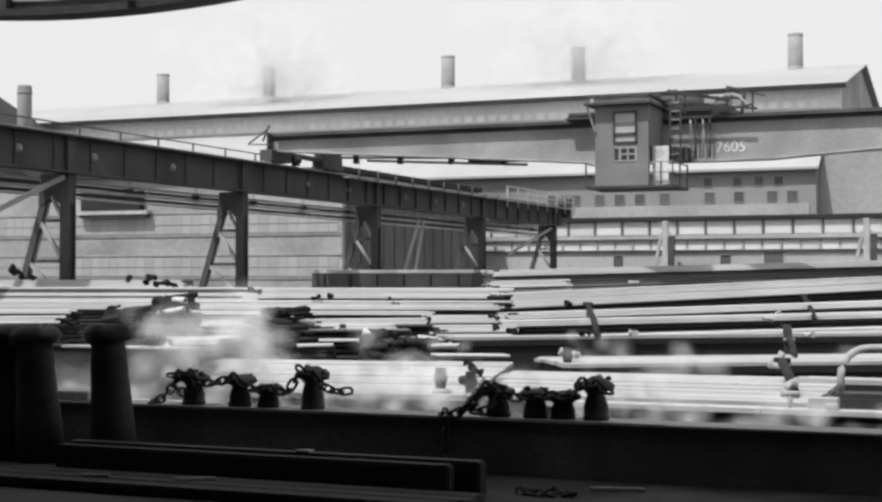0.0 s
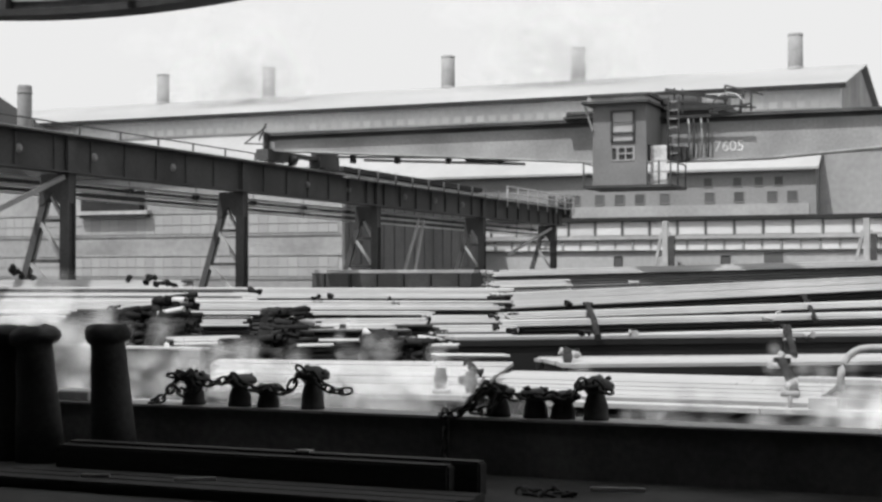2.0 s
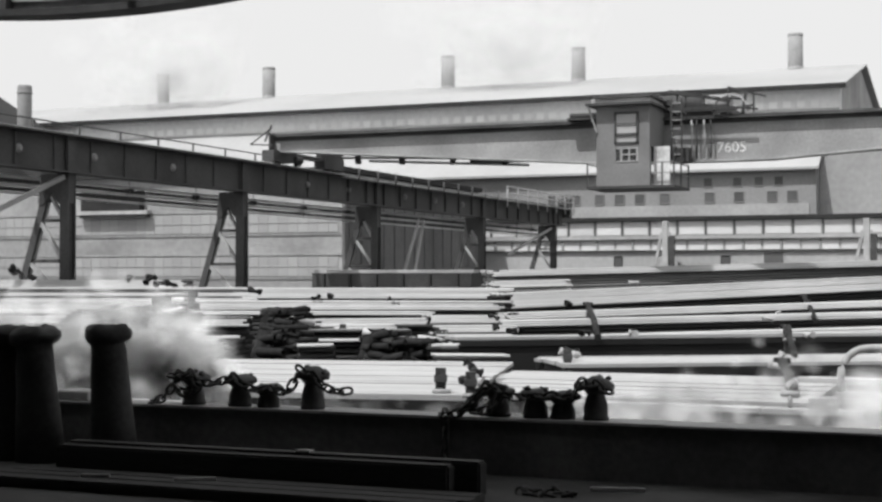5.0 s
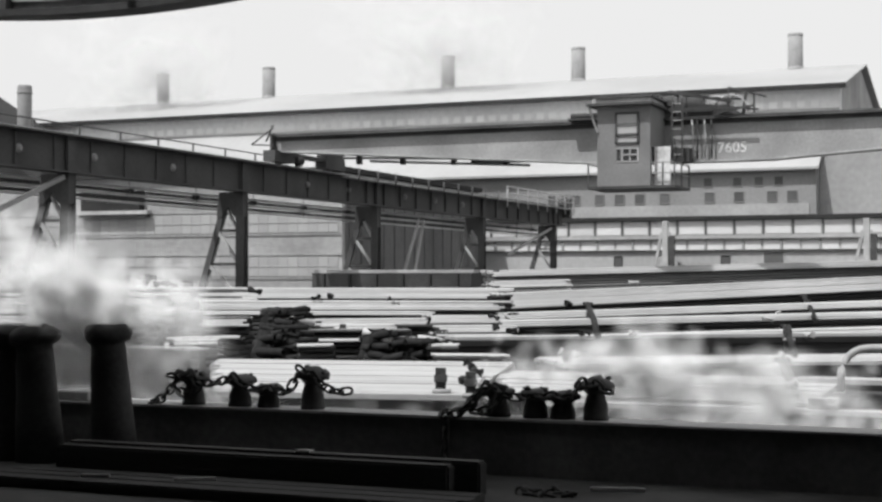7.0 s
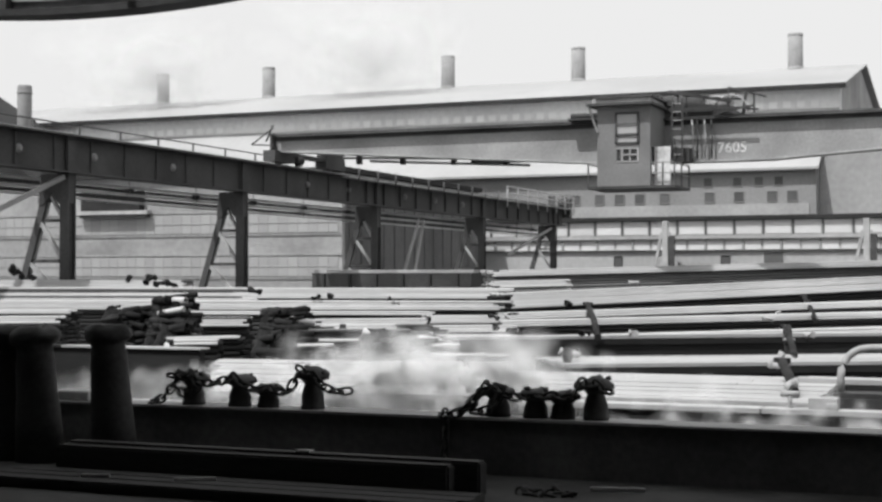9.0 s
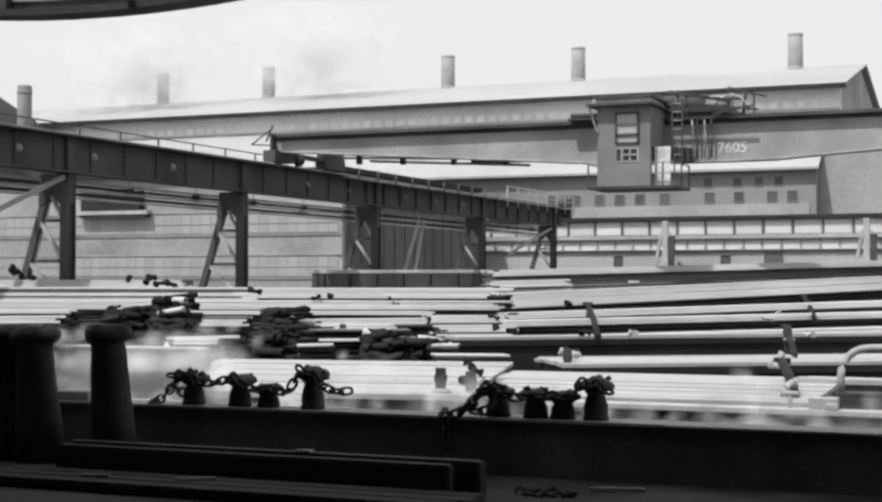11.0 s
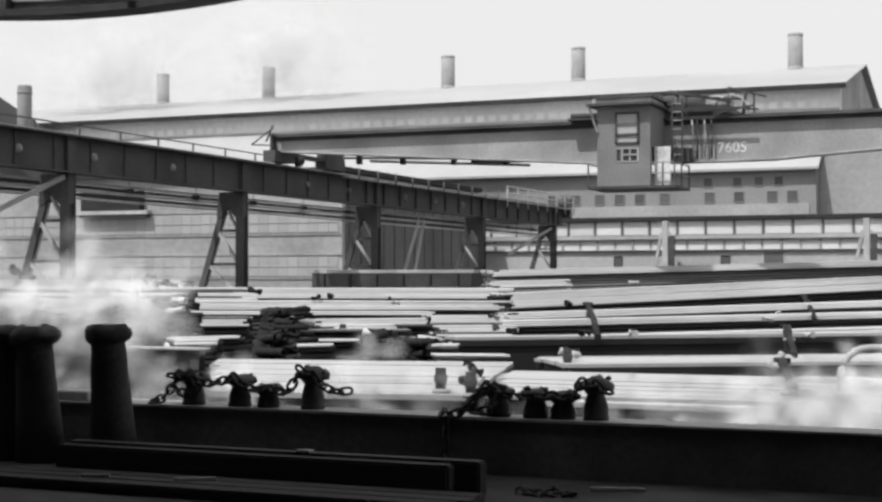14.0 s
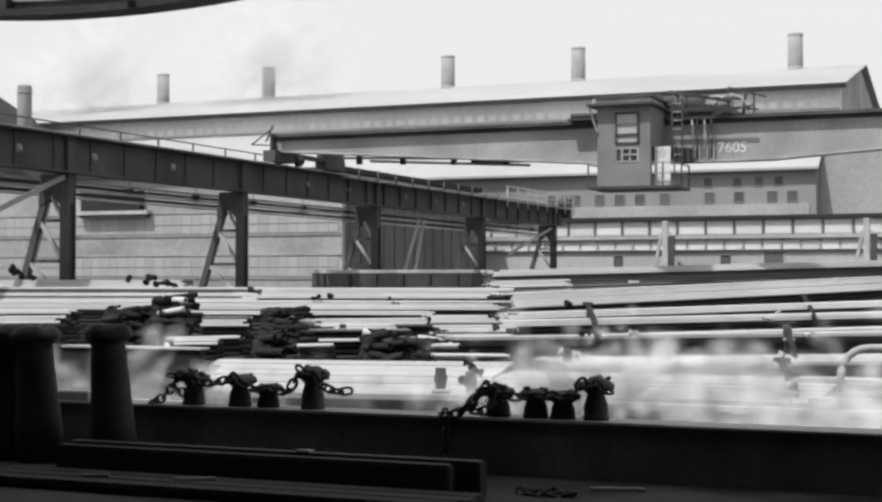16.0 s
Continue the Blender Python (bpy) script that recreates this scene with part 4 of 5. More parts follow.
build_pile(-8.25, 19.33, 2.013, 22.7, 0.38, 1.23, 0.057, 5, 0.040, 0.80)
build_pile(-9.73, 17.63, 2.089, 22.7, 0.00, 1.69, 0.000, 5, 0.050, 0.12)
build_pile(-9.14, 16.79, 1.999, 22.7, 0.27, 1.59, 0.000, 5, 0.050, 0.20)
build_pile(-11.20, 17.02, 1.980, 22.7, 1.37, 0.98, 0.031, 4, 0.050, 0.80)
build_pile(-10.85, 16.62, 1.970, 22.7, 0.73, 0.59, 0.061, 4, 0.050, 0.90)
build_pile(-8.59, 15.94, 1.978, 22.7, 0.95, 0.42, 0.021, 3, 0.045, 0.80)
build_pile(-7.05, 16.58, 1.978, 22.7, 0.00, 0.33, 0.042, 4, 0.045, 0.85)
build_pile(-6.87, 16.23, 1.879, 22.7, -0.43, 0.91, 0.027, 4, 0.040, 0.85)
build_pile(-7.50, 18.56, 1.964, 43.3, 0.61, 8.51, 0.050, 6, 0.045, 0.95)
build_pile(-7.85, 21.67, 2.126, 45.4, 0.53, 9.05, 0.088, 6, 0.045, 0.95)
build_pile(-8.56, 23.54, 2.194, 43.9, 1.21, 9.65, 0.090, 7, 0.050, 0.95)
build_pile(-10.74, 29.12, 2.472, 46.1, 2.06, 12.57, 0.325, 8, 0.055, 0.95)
build_pile(-13.10, 34.64, 2.726, 36.5, 1.17, 2.10, 0.145, 6, 0.060, 0.85, PIPE_PALE)
build_pile(-14.57, 38.35, 3.021, 40.0, 1.44, 16.75, 0.204, 8, 0.060, 0.93, PIPE_GREY)


def build_vat(x, y, top, yaw, tilt, length, width, skew=0.0):
    """A long pickling vat: dark sides and a pale boarded lid whose end may run askew."""
    vat = base("pickling_vat", pose(x, y, top, 0, -tilt, yaw), "long dark pickling vat with a pale boarded lid", "vat", "pickling vats")
    rnd = random.Random(int(length * 100))
    bm = bmesh.new()
    low = box(bm, 0.02, length - 0.02, 0.03, width - 0.03, -top - 0.1, -0.046)
    for v in low:
        if v.co.x < 0.1 and v.co.y > 0.1:
            v.co.x -= skew * width
    part("body", bm, VAT_SIDE, vat, "dark stained vat side")
    bm = bmesh.new()
    box(bm, 0, length, 0.0, 0.028, -0.13, -0.05)
    part("waling", bm, VAT_SIDE, vat)
    v0 = 0.0
    while v0 < width - 0.05:
        w = min(rnd.uniform(0.2, 0.3), width - v0)
        x0 = start = -skew * v0
        while x0 < length - 0.05:
            ln = min(rnd.uniform(2.2, 3.6), length - x0)
            if length - x0 - ln < 0.4:
                ln = length - x0
            bm = bmesh.new()
            box(bm, x0 + rnd.uniform(-0.05, 0.05) * (x0 == start), x0 + ln - 0.006, v0, v0 + w - 0.007, -0.044, rnd.uniform(-0.006, 0.006))
            part("board", bm, BOARD, vat)
            x0 += ln
        v0 += w


build_vat(-6.75, 10.86, 1.81, 15.2, -0.3, 2.29, 4.90, 0.28)
build_vat(-4.45, 11.62, 1.81, 2.0, 0.0, 2.75, 3.05, 0.26)
build_vat(-2.15, 13.95, 1.85, -2.0, 0.0, 2.70, 0.45)
build_vat(-4.88, 15.33, 1.85, 33.7, -0.1, 4.71, 1.50)
build_vat(-7.35, 18.19, 2.00, 38.9, -0.1, 7.86, 0.55)


def build_front_ledge():
    """A low dark kerb wall before the vats, with a pale worn board on it."""
    kerb = base("vat_kerb", pose(0, 11.42, 0), "low dark kerb with a pale worn board before the vats", "kerb", "pickling vats")
    bm = bmesh.new()
    box(bm, -3.9, 0.8, 0.0, 0.1, -0.05, 1.735)
    part("wall", bm, VAT_SIDE, kerb)
    x0 = -3.95
    for ln in (1.9, 1.55, 1.3):
        bm = bmesh.new()
        box(bm, x0, x0 + ln - 0.008, -0.03, 0.15, 1.737, 1.785)
        bmesh.ops.bevel(bm, geom=bm.edges[:], offset=0.006, segments=1, affect="EDGES")
        part("board", bm, BOARD, kerb)
        x0 += ln


build_front_ledge()


def build_tank():
    """The open tank the steam rises from: dark walls, a pale front ledge and black liquor."""
    tank = base("open_tank", pose(0, 0, 0), "open dark pickling tank with a pale worn ledge and steaming liquor", "tank", "pickling vats")
    bm = bmesh.new()
    box(bm, -14.6, -9.44, 15.0, 15.14, -0.05, 1.93)
    part("rear_wall", bm, VAT_SIDE, tank)
    bm = bmesh.new()
    box(bm, -14.6, -11.45, 14.96, 15.18, 1.932, 1.955)
    part("rim", bm, VAT_SIDE, tank)
    bm = bmesh.new()
    box(bm, -11.448, -9.4, 14.96, 15.18, 1.932, 1.955)
    part("rim", bm, STEEL_PALE, tank, "pale worn rim")
    bm = bmesh.new()
    bar(bm, (-9.5, 14.99, 0.9), (-6.46, 10.16, 0.9), 0.1, 1.84)
    part("side_wall", bm, VAT_SIDE, tank)
    bm = bmesh.new()
    box(bm, -14.6, -6.42, 9.86, 10.14, -0.05, 1.74)
    part("front_wall", bm, VAT_SIDE, tank)
    bm = bmesh.new()
    box(bm, -14.6, -6.4, 9.84, 10.2, 1.742, 1.79)
    part("ledge", bm, BOARD, tank, "pale worn timber ledge")
    bm = bmesh.new()
    q = [bm.verts.new((x, y, 1.1)) for x, y in ((-14.6, 10.14), (-6.5, 10.14), (-9.5, 15.0), (-14.6, 15.0))]
    bm.faces.new(q)
    part("liquor", bm, LIQUOR, tank, "black steaming liquor")


build_tank()


def build_heap(x, y, top, rx, ry, seed, count):
    """A mound of dark screwed couplings and cut ends heaped against the pipe ends."""
    rnd = random.Random(seed)
    bm = bmesh.new()
    sides, rows_ = 18, 7
    rings = []
    for i in range(rows_):
        q = i / (rows_ - 1)
        rings.append([bm.verts.new((rx * (1.25 - q * 0.95) * math.cos(k * 2 * math.pi / sides), ry * (1.25 - q * 0.95) * math.sin(k * 2 * math.pi / sides), top * (q ** 0.8) - 0.05)) for k in range(sides)])
    for a_, b_ in zip(rings, rings[1:]):
        for k in range(sides):
            bm.faces.new((a_[k], a_[(k + 1) % sides], b_[(k + 1) % sides], b_[k]))
    bm.faces.new(rings[-1])
    wobble(bm, 0.10, 3.0)
    for _ in range(count):
        q = rnd.uniform(0.55, 1.0)
        t = rnd.uniform(0, 6.28)
        rr = (1.27 - q * 0.95) * rnd.uniform(0.75, 1.05)
        c = Vector((rx * rr * math.cos(t), ry * rr * math.sin(t), top * q ** 0.8 + rnd.uniform(-0.08, 0.05)))
        d = Vector((1, rnd.uniform(-0.9, 0.4), rnd.uniform(-0.25, 0.25))).normalized()
        ln, r = rnd.uniform(0.08, 0.55), rnd.uniform(0.02, 0.06)
        n0 = len(bm.faces)
        out = ring_tube(bm, [c, c + d * ln], r, 10, cap=False)
        inn = ring_tube(bm, [c, c + d * ln], r * 0.72, 10, cap=False)
        for k in range(10):
            for e_ in (0, 1):
                bm.faces.new((out[e_][k], out[e_][(k + 1) % 10], inn[e_][(k + 1) % 10], inn[e_][k]))
        if rnd.random() < 0.09:
            bm.faces.ensure_lookup_table()
            for f in bm.faces[n0:]:
                f.material_index = 1
    hp = new("coupling_heap", mesh_of("coupling_heap", bm, COUPLING))
    hp.data.materials.append(PIPE_PALE)
    hp.matrix_basis = pose(x, y, 0, 0, 0, 22)
    tagged(hp, "heap of black iron couplings with a few bright cut pipe ends", "coupling heap", "", "stuff")


build_heap(-12.44, 18.66, 2.51, 0.33, 0.50, 1, 130)
build_heap(-13.29, 18.85, 2.34, 0.75, 0.50, 2, 130)
build_heap(-11.65, 17.69, 2.17, 0.35, 0.40, 3, 110)
build_heap(-10.00, 17.73, 2.36, 0.34, 0.50, 4, 120)
build_heap(-9.31, 16.50, 2.16, 0.45, 0.40, 5, 130)
build_heap(-8.06, 16.92, 2.12, 0.30, 0.35, 6, 80)
build_heap(-7.51, 17.02, 2.03, 0.35, 0.30, 7, 90)


def build_rack_stake(x, y, top, lean=0.0):
    """An upright stake that holds a pile, with a clamp and a pale chain dog."""
    st = base("rack_stake", pose(x, y, 0, 0, lean, 20), "dark steel stake with a clamp holding a pipe pile", "stake", "rack stakes")
    bm = bmesh.new()
    box(bm, -0.045, 0.045, -0.03, 0.03, -0.06, top)
    box(bm, -0.035, -0.025, -0.05, 0.05, -0.06, top)
    part("post", bm, STEEL_DARK, st)
    bm = bmesh.new()
    box(bm, -0.055, 0.055, -0.055, 0.055, top - 0.12, top - 0.06)
    part("clamp", bm, STEEL_DARK, st)
    bm = bmesh.new()
    ring_tube(bm, [(-0.07, -0.07, top - 0.2), (0.09, -0.07, top - 0.2)], 0.022, 8)
    part("pin", bm, STEEL_PALE, st, "pale locking pin")
    return st


for sx, sy, sz in ((-6.95, 23.0, 2.30), (-4.19, 28.4, 2.38), (-3.33, 20.6, 2.14), (-4.97, 15.6, 2.0), (-4.85, 11.6, 2.02), (-4.53, 11.5, 2.0), (-9.6, 19.2, 2.12)):
    build_rack_stake(sx, sy, sz)


def build_lashing(p, q):
    """A dark bar leaned across the piles to lash them."""
    p, q = Vector(p), Vector(q)
    bm = bmesh.new()
    ring_tube(bm, [(0, 0, 0.02), (q - p) * 0.5 + Vector((0.03, 0, -0.02)), q - p], 0.048, 8)
    ring_tube(bm, [(-0.08, 0, 0.03), (0.08, 0, 0.03)], 0.03, 8)
    thing("lashing_bar", bm, COUPLING, "dark iron bar leaned across the pipe piles", "bar", "lashing bars", Matrix.Translation(p))


def build_chock(x, y, z, pale, k=1.0):
    """A cast elbow with a beaded mouth lying askew on the pipes."""
    rnd = random.Random(int(abs(x * 37 + y * 11) * 100))
    bm = bmesh.new()
    bend = [(-0.07 + 0.07 * math.sin(a_), 0.02 - 0.06 * math.cos(a_), 0.0) for a_ in (0, 0.4, 0.8, 1.2, 1.57)]
    ring_tube(bm, [(-0.12, -0.04, 0)] + bend + [(0.0, 0.06, 0)], [0.036, 0.032, 0.03, 0.03, 0.03, 0.032, 0.036], 10)
    ring_tube(bm, [(-0.125, -0.04, 0), (-0.095, -0.04, 0)], 0.046, 10)
    ring_tube(bm, [(0.0, 0.045, 0), (0.0, 0.075, 0)], 0.046, 10)
    wobble(bm, 0.014, 22.0)
    thing("pipe_fitting", bm, STEEL_PALE if pale else COUPLING, "small pale cast fitting on the pipes" if pale else "small dark cast fitting on the pipes", "pipe fitting", "fittings on the piles", pose(x, y, z + 0.02 * k, rnd.uniform(-30, 30), rnd.uniform(-20, 20), rnd.uniform(0, 360)) @ Matrix.Scale(0.5 + 0.45 * k, 4))


for lp, lq in (((-7.12, 23.48, 2.34), (-5.57, 18.83, 2.00)), ((-4.51, 29.99, 2.39), (-3.54, 24.77, 2.09)), ((-3.46, 21.22, 2.07), (-2.74, 17.52, 1.79)), ((-2.35, 14.21, 1.97), (-1.91, 12.12, 1.84))):
    build_lashing(lp, lq)
for cx, cy, cz, pale in ((-5.91, 19.22, 2.04, 0), (-5.30, 19.70, 2.02, 1), (-5.04, 16.01, 1.93, 0), (-4.94, 15.95, 1.90, 1), (-5.12, 15.98, 1.91, 1), (-2.93, 17.88, 1.83, 1), (-2.34, 14.21, 1.93, 1), (-1.98, 12.20, 1.88, 1), (-5.31, 13.63, 1.84, 0), (-5.62, 14.26, 1.88, 0), (-4.79, 12.33, 1.83, 1), (-4.97, 12.47, 1.85, 0), (-12.59, 27.27, 2.34, 0), (-9.47, 22.07, 2.08, 0), (-8.64, 23.07, 2.12, 0), (-4.27, 24.68, 2.09, 1), (-12.06, 26.40, 2.29, 1), (-6.85, 18.83, 2.06, 0), (-3.15, 21.47, 1.96, 1), (-13.99, 26.68, 2.37, 0), (-4.46, 26.33, 2.14, 1), (-7.13, 19.15, 2.08, 0)):
    build_chock(cx, cy, cz, pale)
for cx, cy, cz, pale, ck in ((-24.20, 29.56, 2.96, 0, 3.2), (-23.81, 29.51, 2.87, 0, 2.6), (-23.36, 29.48, 2.77, 0, 2.4), (-21.15, 30.40, 2.74, 0, 2.2), (-20.53, 30.23, 2.69, 0, 2.6), (-19.82, 29.66, 2.62, 0, 2.8), (-19.52, 29.79, 2.60, 0, 2.6), (-20.83, 30.86, 2.77, 0, 2.2), (-16.63, 28.83, 2.45, 0, 2.4), (-14.35, 28.16, 2.39, 0, 1.8), (-8.32, 26.34, 2.26, 0, 1.8), (-6.06, 35.41, 2.57, 1, 2.0), (-6.56, 35.20, 2.62, 1, 1.6), (-8.88, 33.15, 2.67, 1, 1.5)):
    build_chock(cx, cy, cz, pale, ck)


def build_pump():
    """The dark housing and bent delivery pipe beside the trough."""
    pump = base("pump_unit", pose(0.17, 0.48, 0), "dark pump housing with a pale bent delivery pipe", "pump")
    bm = bmesh.new()
    box(bm, -1.7, -0.4, 11.15, 11.45, 0.0, 1.90)
    box(bm, -1.82, -0.4, 11.1, 11.45, 1.72, 1.86)
    part("housing", bm, IRON_BLACK, pump)
    bm = bmesh.new()
    pts = [(-1.66, 11.3, 1.88), (-1.66, 11.3, 2.02)]
    for k in range(7):
        t = k * math.pi / 12
        pts.append((-1.44 - 0.22 * math.cos(t), 11.3, 2.03 + 0.22 * math.sin(t)))
    pts += [(-1.0, 11.3, 2.26), (-0.3, 11.3, 2.27)]
    ring_tube(bm, pts, 0.03, 12)
    part("delivery_pipe", bm, STEEL_PALE, pump, "pale bent pipe")
    bm = bmesh.new()
    ring_tube(bm, [(-1.25, 11.3, 2.16), (-0.3, 11.3, 2.17)], 0.02, 10)
    part("return_pipe", bm, STEEL_PALE, pump)
    bm = bmesh.new()
    ring_tube(bm, [(-1.24 + 0.055 * math.cos(k * math.pi / 6), 11.27, 2.29 + 0.055 * math.sin(k * math.pi / 6)) for k in range(12)], 0.016, 6, closed=True)
    ring_tube(bm, [(-1.24, 11.27, 2.05), (-1.24, 11.27, 2.3)], 0.022, 8)
    part("valve_wheel", bm, STEEL_PALE, pump)


build_pump()


def build_stop_block():
    """A pale block with a tee-headed bolt beside it at the end of the vat."""
    bm = bmesh.new()
    box(bm, -0.11, 0.11, -0.08, 0.08, 0.0, 0.09)
    box(bm, 0.02, 0.12, -0.1, -0.081, 0.0, 0.05)
    bmesh.ops.bevel(bm, geom=bm.edges[:], offset=0.006, segments=1, affect="EDGES")
    thing("stop_block", bm, STEEL_PALE, "small pale iron block on the kerb board", "block", "", pose(-1.58, 11.49, 1.785))
    bm = bmesh.new()
    ring_tube(bm, [(0, 0, 0), (0, 0, 0.1)], 0.02, 8)
    ring_tube(bm, [(-0.07, 0, 0.11), (0.07, 0, 0.11)], 0.025, 8)
    thing("tee_bolt", bm, STEEL_PALE, "pale tee-headed bolt standing on the kerb board", "bolt", "", pose(-1.84, 11.49, 1.785))


build_stop_block()


# ---- the dark shed from which the yard is seen ----
def build_shed():
    bm = bmesh.new()
    box(bm, -16, 10, -8, 9.498, 1.30, 1.42)
    setting("floor", bm, DECK, "dark oily working deck")
    bm = bmesh.new()
    box(bm, -16, 10, 9.5, 9.74, -0.1, 1.80)
    setting("trough_wall", bm, TROUGH, "black trough wall between shed and yard")
    # capping toned paler than the wall to give its edge a sky highlight
    bm = bmesh.new()
    box(bm, -16, -2.35, 9.47, 9.77, 1.802, 1.822)
    box(bm, -2.35, 10, 9.47, 9.79, 1.802, 1.818)
    setting("trim", bm, STEEL_MID, "worn steel capping, paler for the highlight along the trough wall")
    bm = bmesh.new()
    box(bm, -16.3, 10.3, -8, 8.02, 5.35, 5.5)
    setting("ceiling", bm, SHED_BOUNCE, "shed roof with a pale unseen underside that bounces light")
    # unseen walls, added with the pale ceiling to brighten the dark interior
    for nm, b in (("wall_west", (-16.3, -16.0, -8, 9.9, -0.1, 5.348)), ("wall_east", (10.0, 10.3, -8, 9.9, -0.1, 5.348)), ("wall_south", (-16.3, 10.3, -8.3, -8.0, -0.1, 5.5))):
        bm = bmesh.new()
        box(bm, *b)
        setting(nm, bm, SHED_BOUNCE)
    # arched rib under the roof
    rib = base("roof_rib", pose(-6.29, 8.74, 17.275), "curved riveted steel rib under the shed roof", "rib")
    for nm, r0, r1, w, mat in (("web", 12.05, 12.5, 0.03, STEEL_PALE), ("bottom_flange", 12.5, 12.55, 0.24, STEEL_DARK), ("angle", 12.4, 12.43, 0.1, STEEL_PALE)):
        bm = bmesh.new()
        prev = None
        for k in range(41):
            t = radians(-20 + k * 40 / 40)
            cur = [bm.verts.new((r * math.sin(t), yy, -r * math.cos(t))) for r, yy in ((r0, -w / 2), (r1, -w / 2), (r1, w / 2), (r0, w / 2))]
            if prev:
                for q in range(4):
                    bm.faces.new((prev[q], cur[q], cur[(q + 1) % 4], prev[(q + 1) % 4]))
            else:
                bm.faces.new(cur)
            prev = cur
        bm.faces.new(prev[::-1])
        part(nm, bm, mat, rib)
    for bx in (-3.4, -1.7, 0.2, 1.9, 3.4):
        bm = bmesh.new()
        bar(bm, (bx, -0.85, -11.95), (bx, 0.02, -math.sqrt(12.12 ** 2 - bx * bx)), 0.06)
        part("bracket", bm, STEEL_DARK, rib)
    for t in (-12, -4, 2.9, 10):
        bm = bmesh.new()
        box(bm, -0.03, 0.03, -0.1, -0.016, -12.5, -12.08)
        s = part("stiffener", bm, STEEL_DARK, rib)
        s.matrix_basis = pose(0, 0, 0, 0, -t, 0)


build_shed()


def build_post(x, y, w, h, lean, seed):
    """A black post: a waisted shaft under a lumpy, overhanging, beaten head."""
    bm = bmesh.new()
    rows = ((0.66, 0.0), (0.60, 0.30), (0.55, 0.52), (0.52, 0.70), (0.47, 0.80), (0.45, 0.855), (0.52, 0.872), (0.62, 0.89), (0.655, 0.925), (0.64, 0.955), (0.56, 0.985), (0.36, 1.0))
    lathe(bm, [(q * w, z * h) for q, z in rows], 20)
    for v in bm.verts:
        v.co.y *= 0.8
        if v.co.z > 0.86 * h:
            v.co += noise.noise_vector(v.co * 9.0 + Vector((seed, 0, 0))) * 0.035
    wobble(bm, 0.012, 6.0)
    return thing("mooring_post", bm, IRON_BLACK, "squat black iron post with an overhanging beaten head", "post", "black posts", pose(x, y, 1.41, 0, lean, 6))


build_post(-7.33, 8.95, 0.30, 1.03, -3, 1)
build_post(-6.99, 8.9, 0.30, 1.03, -4, 2)
build_post(-6.32, 8.9, 0.28, 1.05, -4, 3)


def build_bollard(x, h, r, lean):
    """A mushroom-headed bollard on the trough wall."""
    bol = base("bollard", pose(x, 9.62, 1.824, lean, lean, 0), "black mushroom-headed iron bollard on the trough wall", "bollard", "bollards on the wall")
    rnd = random.Random(int(-x * 100))
    bm = bmesh.new()
    lathe(bm, [(r * 1.06, -0.004), (r * 1.06, 0.02), (r * 0.95, 0.035), (r * 0.98, h * 0.3), (r * 0.74, h * 0.6), (r * 0.8, h * 0.72)], 16)
    wobble(bm, 0.008, 14.0)
    part("stem", bm, IRON_BLACK, bol)
    bm = bmesh.new()
    lathe(bm, [(r * 0.7, h * 0.6), (r * 1.1, h * 0.68), (r * 1.48, h * 0.74), (r * 1.42, h * 0.85), (r * 0.95, h * 0.95), (r * 0.4, h)], 16)
    wobble(bm, 0.03, 16.0)
    part("head", bm, IRON_BLACK, bol, "chipped knobbly head")
    for k in range(4):
        t = rnd.uniform(0, 6.28)
        rr, z = r * rnd.uniform(0.5, 1.1), h * rnd.uniform(0.78, 0.96)
        c = Vector((rr * math.cos(t), rr * math.sin(t), z))
        bm = bmesh.new()
        ring_tube(bm, [c, c + Vector((0.3 * c.x, 0.3 * c.y, rnd.uniform(0.01, 0.04)))], rnd.uniform(0.016, 0.026), 7)
        wobble(bm, 0.01, 20.0)
        part("lug", bm, IRON_BLACK, bol)
    return bol


BOLLARDS = ((-6.10, 0.24, 0.085), (-5.69, 0.24, 0.085), (-5.44, 0.17, 0.082), (-5.06, 0.31, 0.085), (-3.58, 0.21, 0.085), (-3.30, 0.20, 0.085), (-3.10, 0.19, 0.085), (-2.86, 0.29, 0.085))
for i, (bx, bh, br) in enumerate(BOLLARDS):
    build_bollard(bx, bh, br, (-2, 1, 2, -1)[i % 4])


def build_link():
    bm = bmesh.new()
    pts = []
    for k in range(14):
        t = k * 2 * math.pi / 14
        pts.append((0.018 * (1 if math.cos(t) > 0 else -1) + 0.030 * math.cos(t), 0.028 * math.sin(t), 0))
    ring_tube(bm, pts, 0.011, 6, closed=True)
    return mesh_of("link", bm, CHAIN_IRON)


LINK = build_link()


def build_chain(points, label):
    """A chain of single links along a sagging line."""
    ch = base("chain", pose(*points[0]), label, "chain", "chains")
    o = Vector(points[0])
    line = []
    for p, q in zip(points, points[1:]):
        p, q = Vector(p), Vector(q)
        sag = 0.10 * (q - p).length if abs(q.z - p.z) < (q - p).length * 0.8 else 0
        for k in range(24):
            t = k / 24
            c = p.lerp(q, t)
            c.z -= sag * 4 * t * (1 - t)
            line.append(c)
    line.append(Vector(points[-1]))
    run, nxt, k = 0.0, 0.0, 0
    for p, q in zip(line, line[1:]):
        d = (q - p)
        while nxt < run + d.length:
            c = p + d * ((nxt - run) / d.length)
            rot = d.to_track_quat("X", "Z").to_matrix().to_4x4()
            shared("link", LINK, ch, Matrix.Translation(c - o) @ rot @ pose(0, 0, 0, 90 * (k % 2) + 25, 0, 0))
            nxt += 0.068
            k += 1
        run += d.length


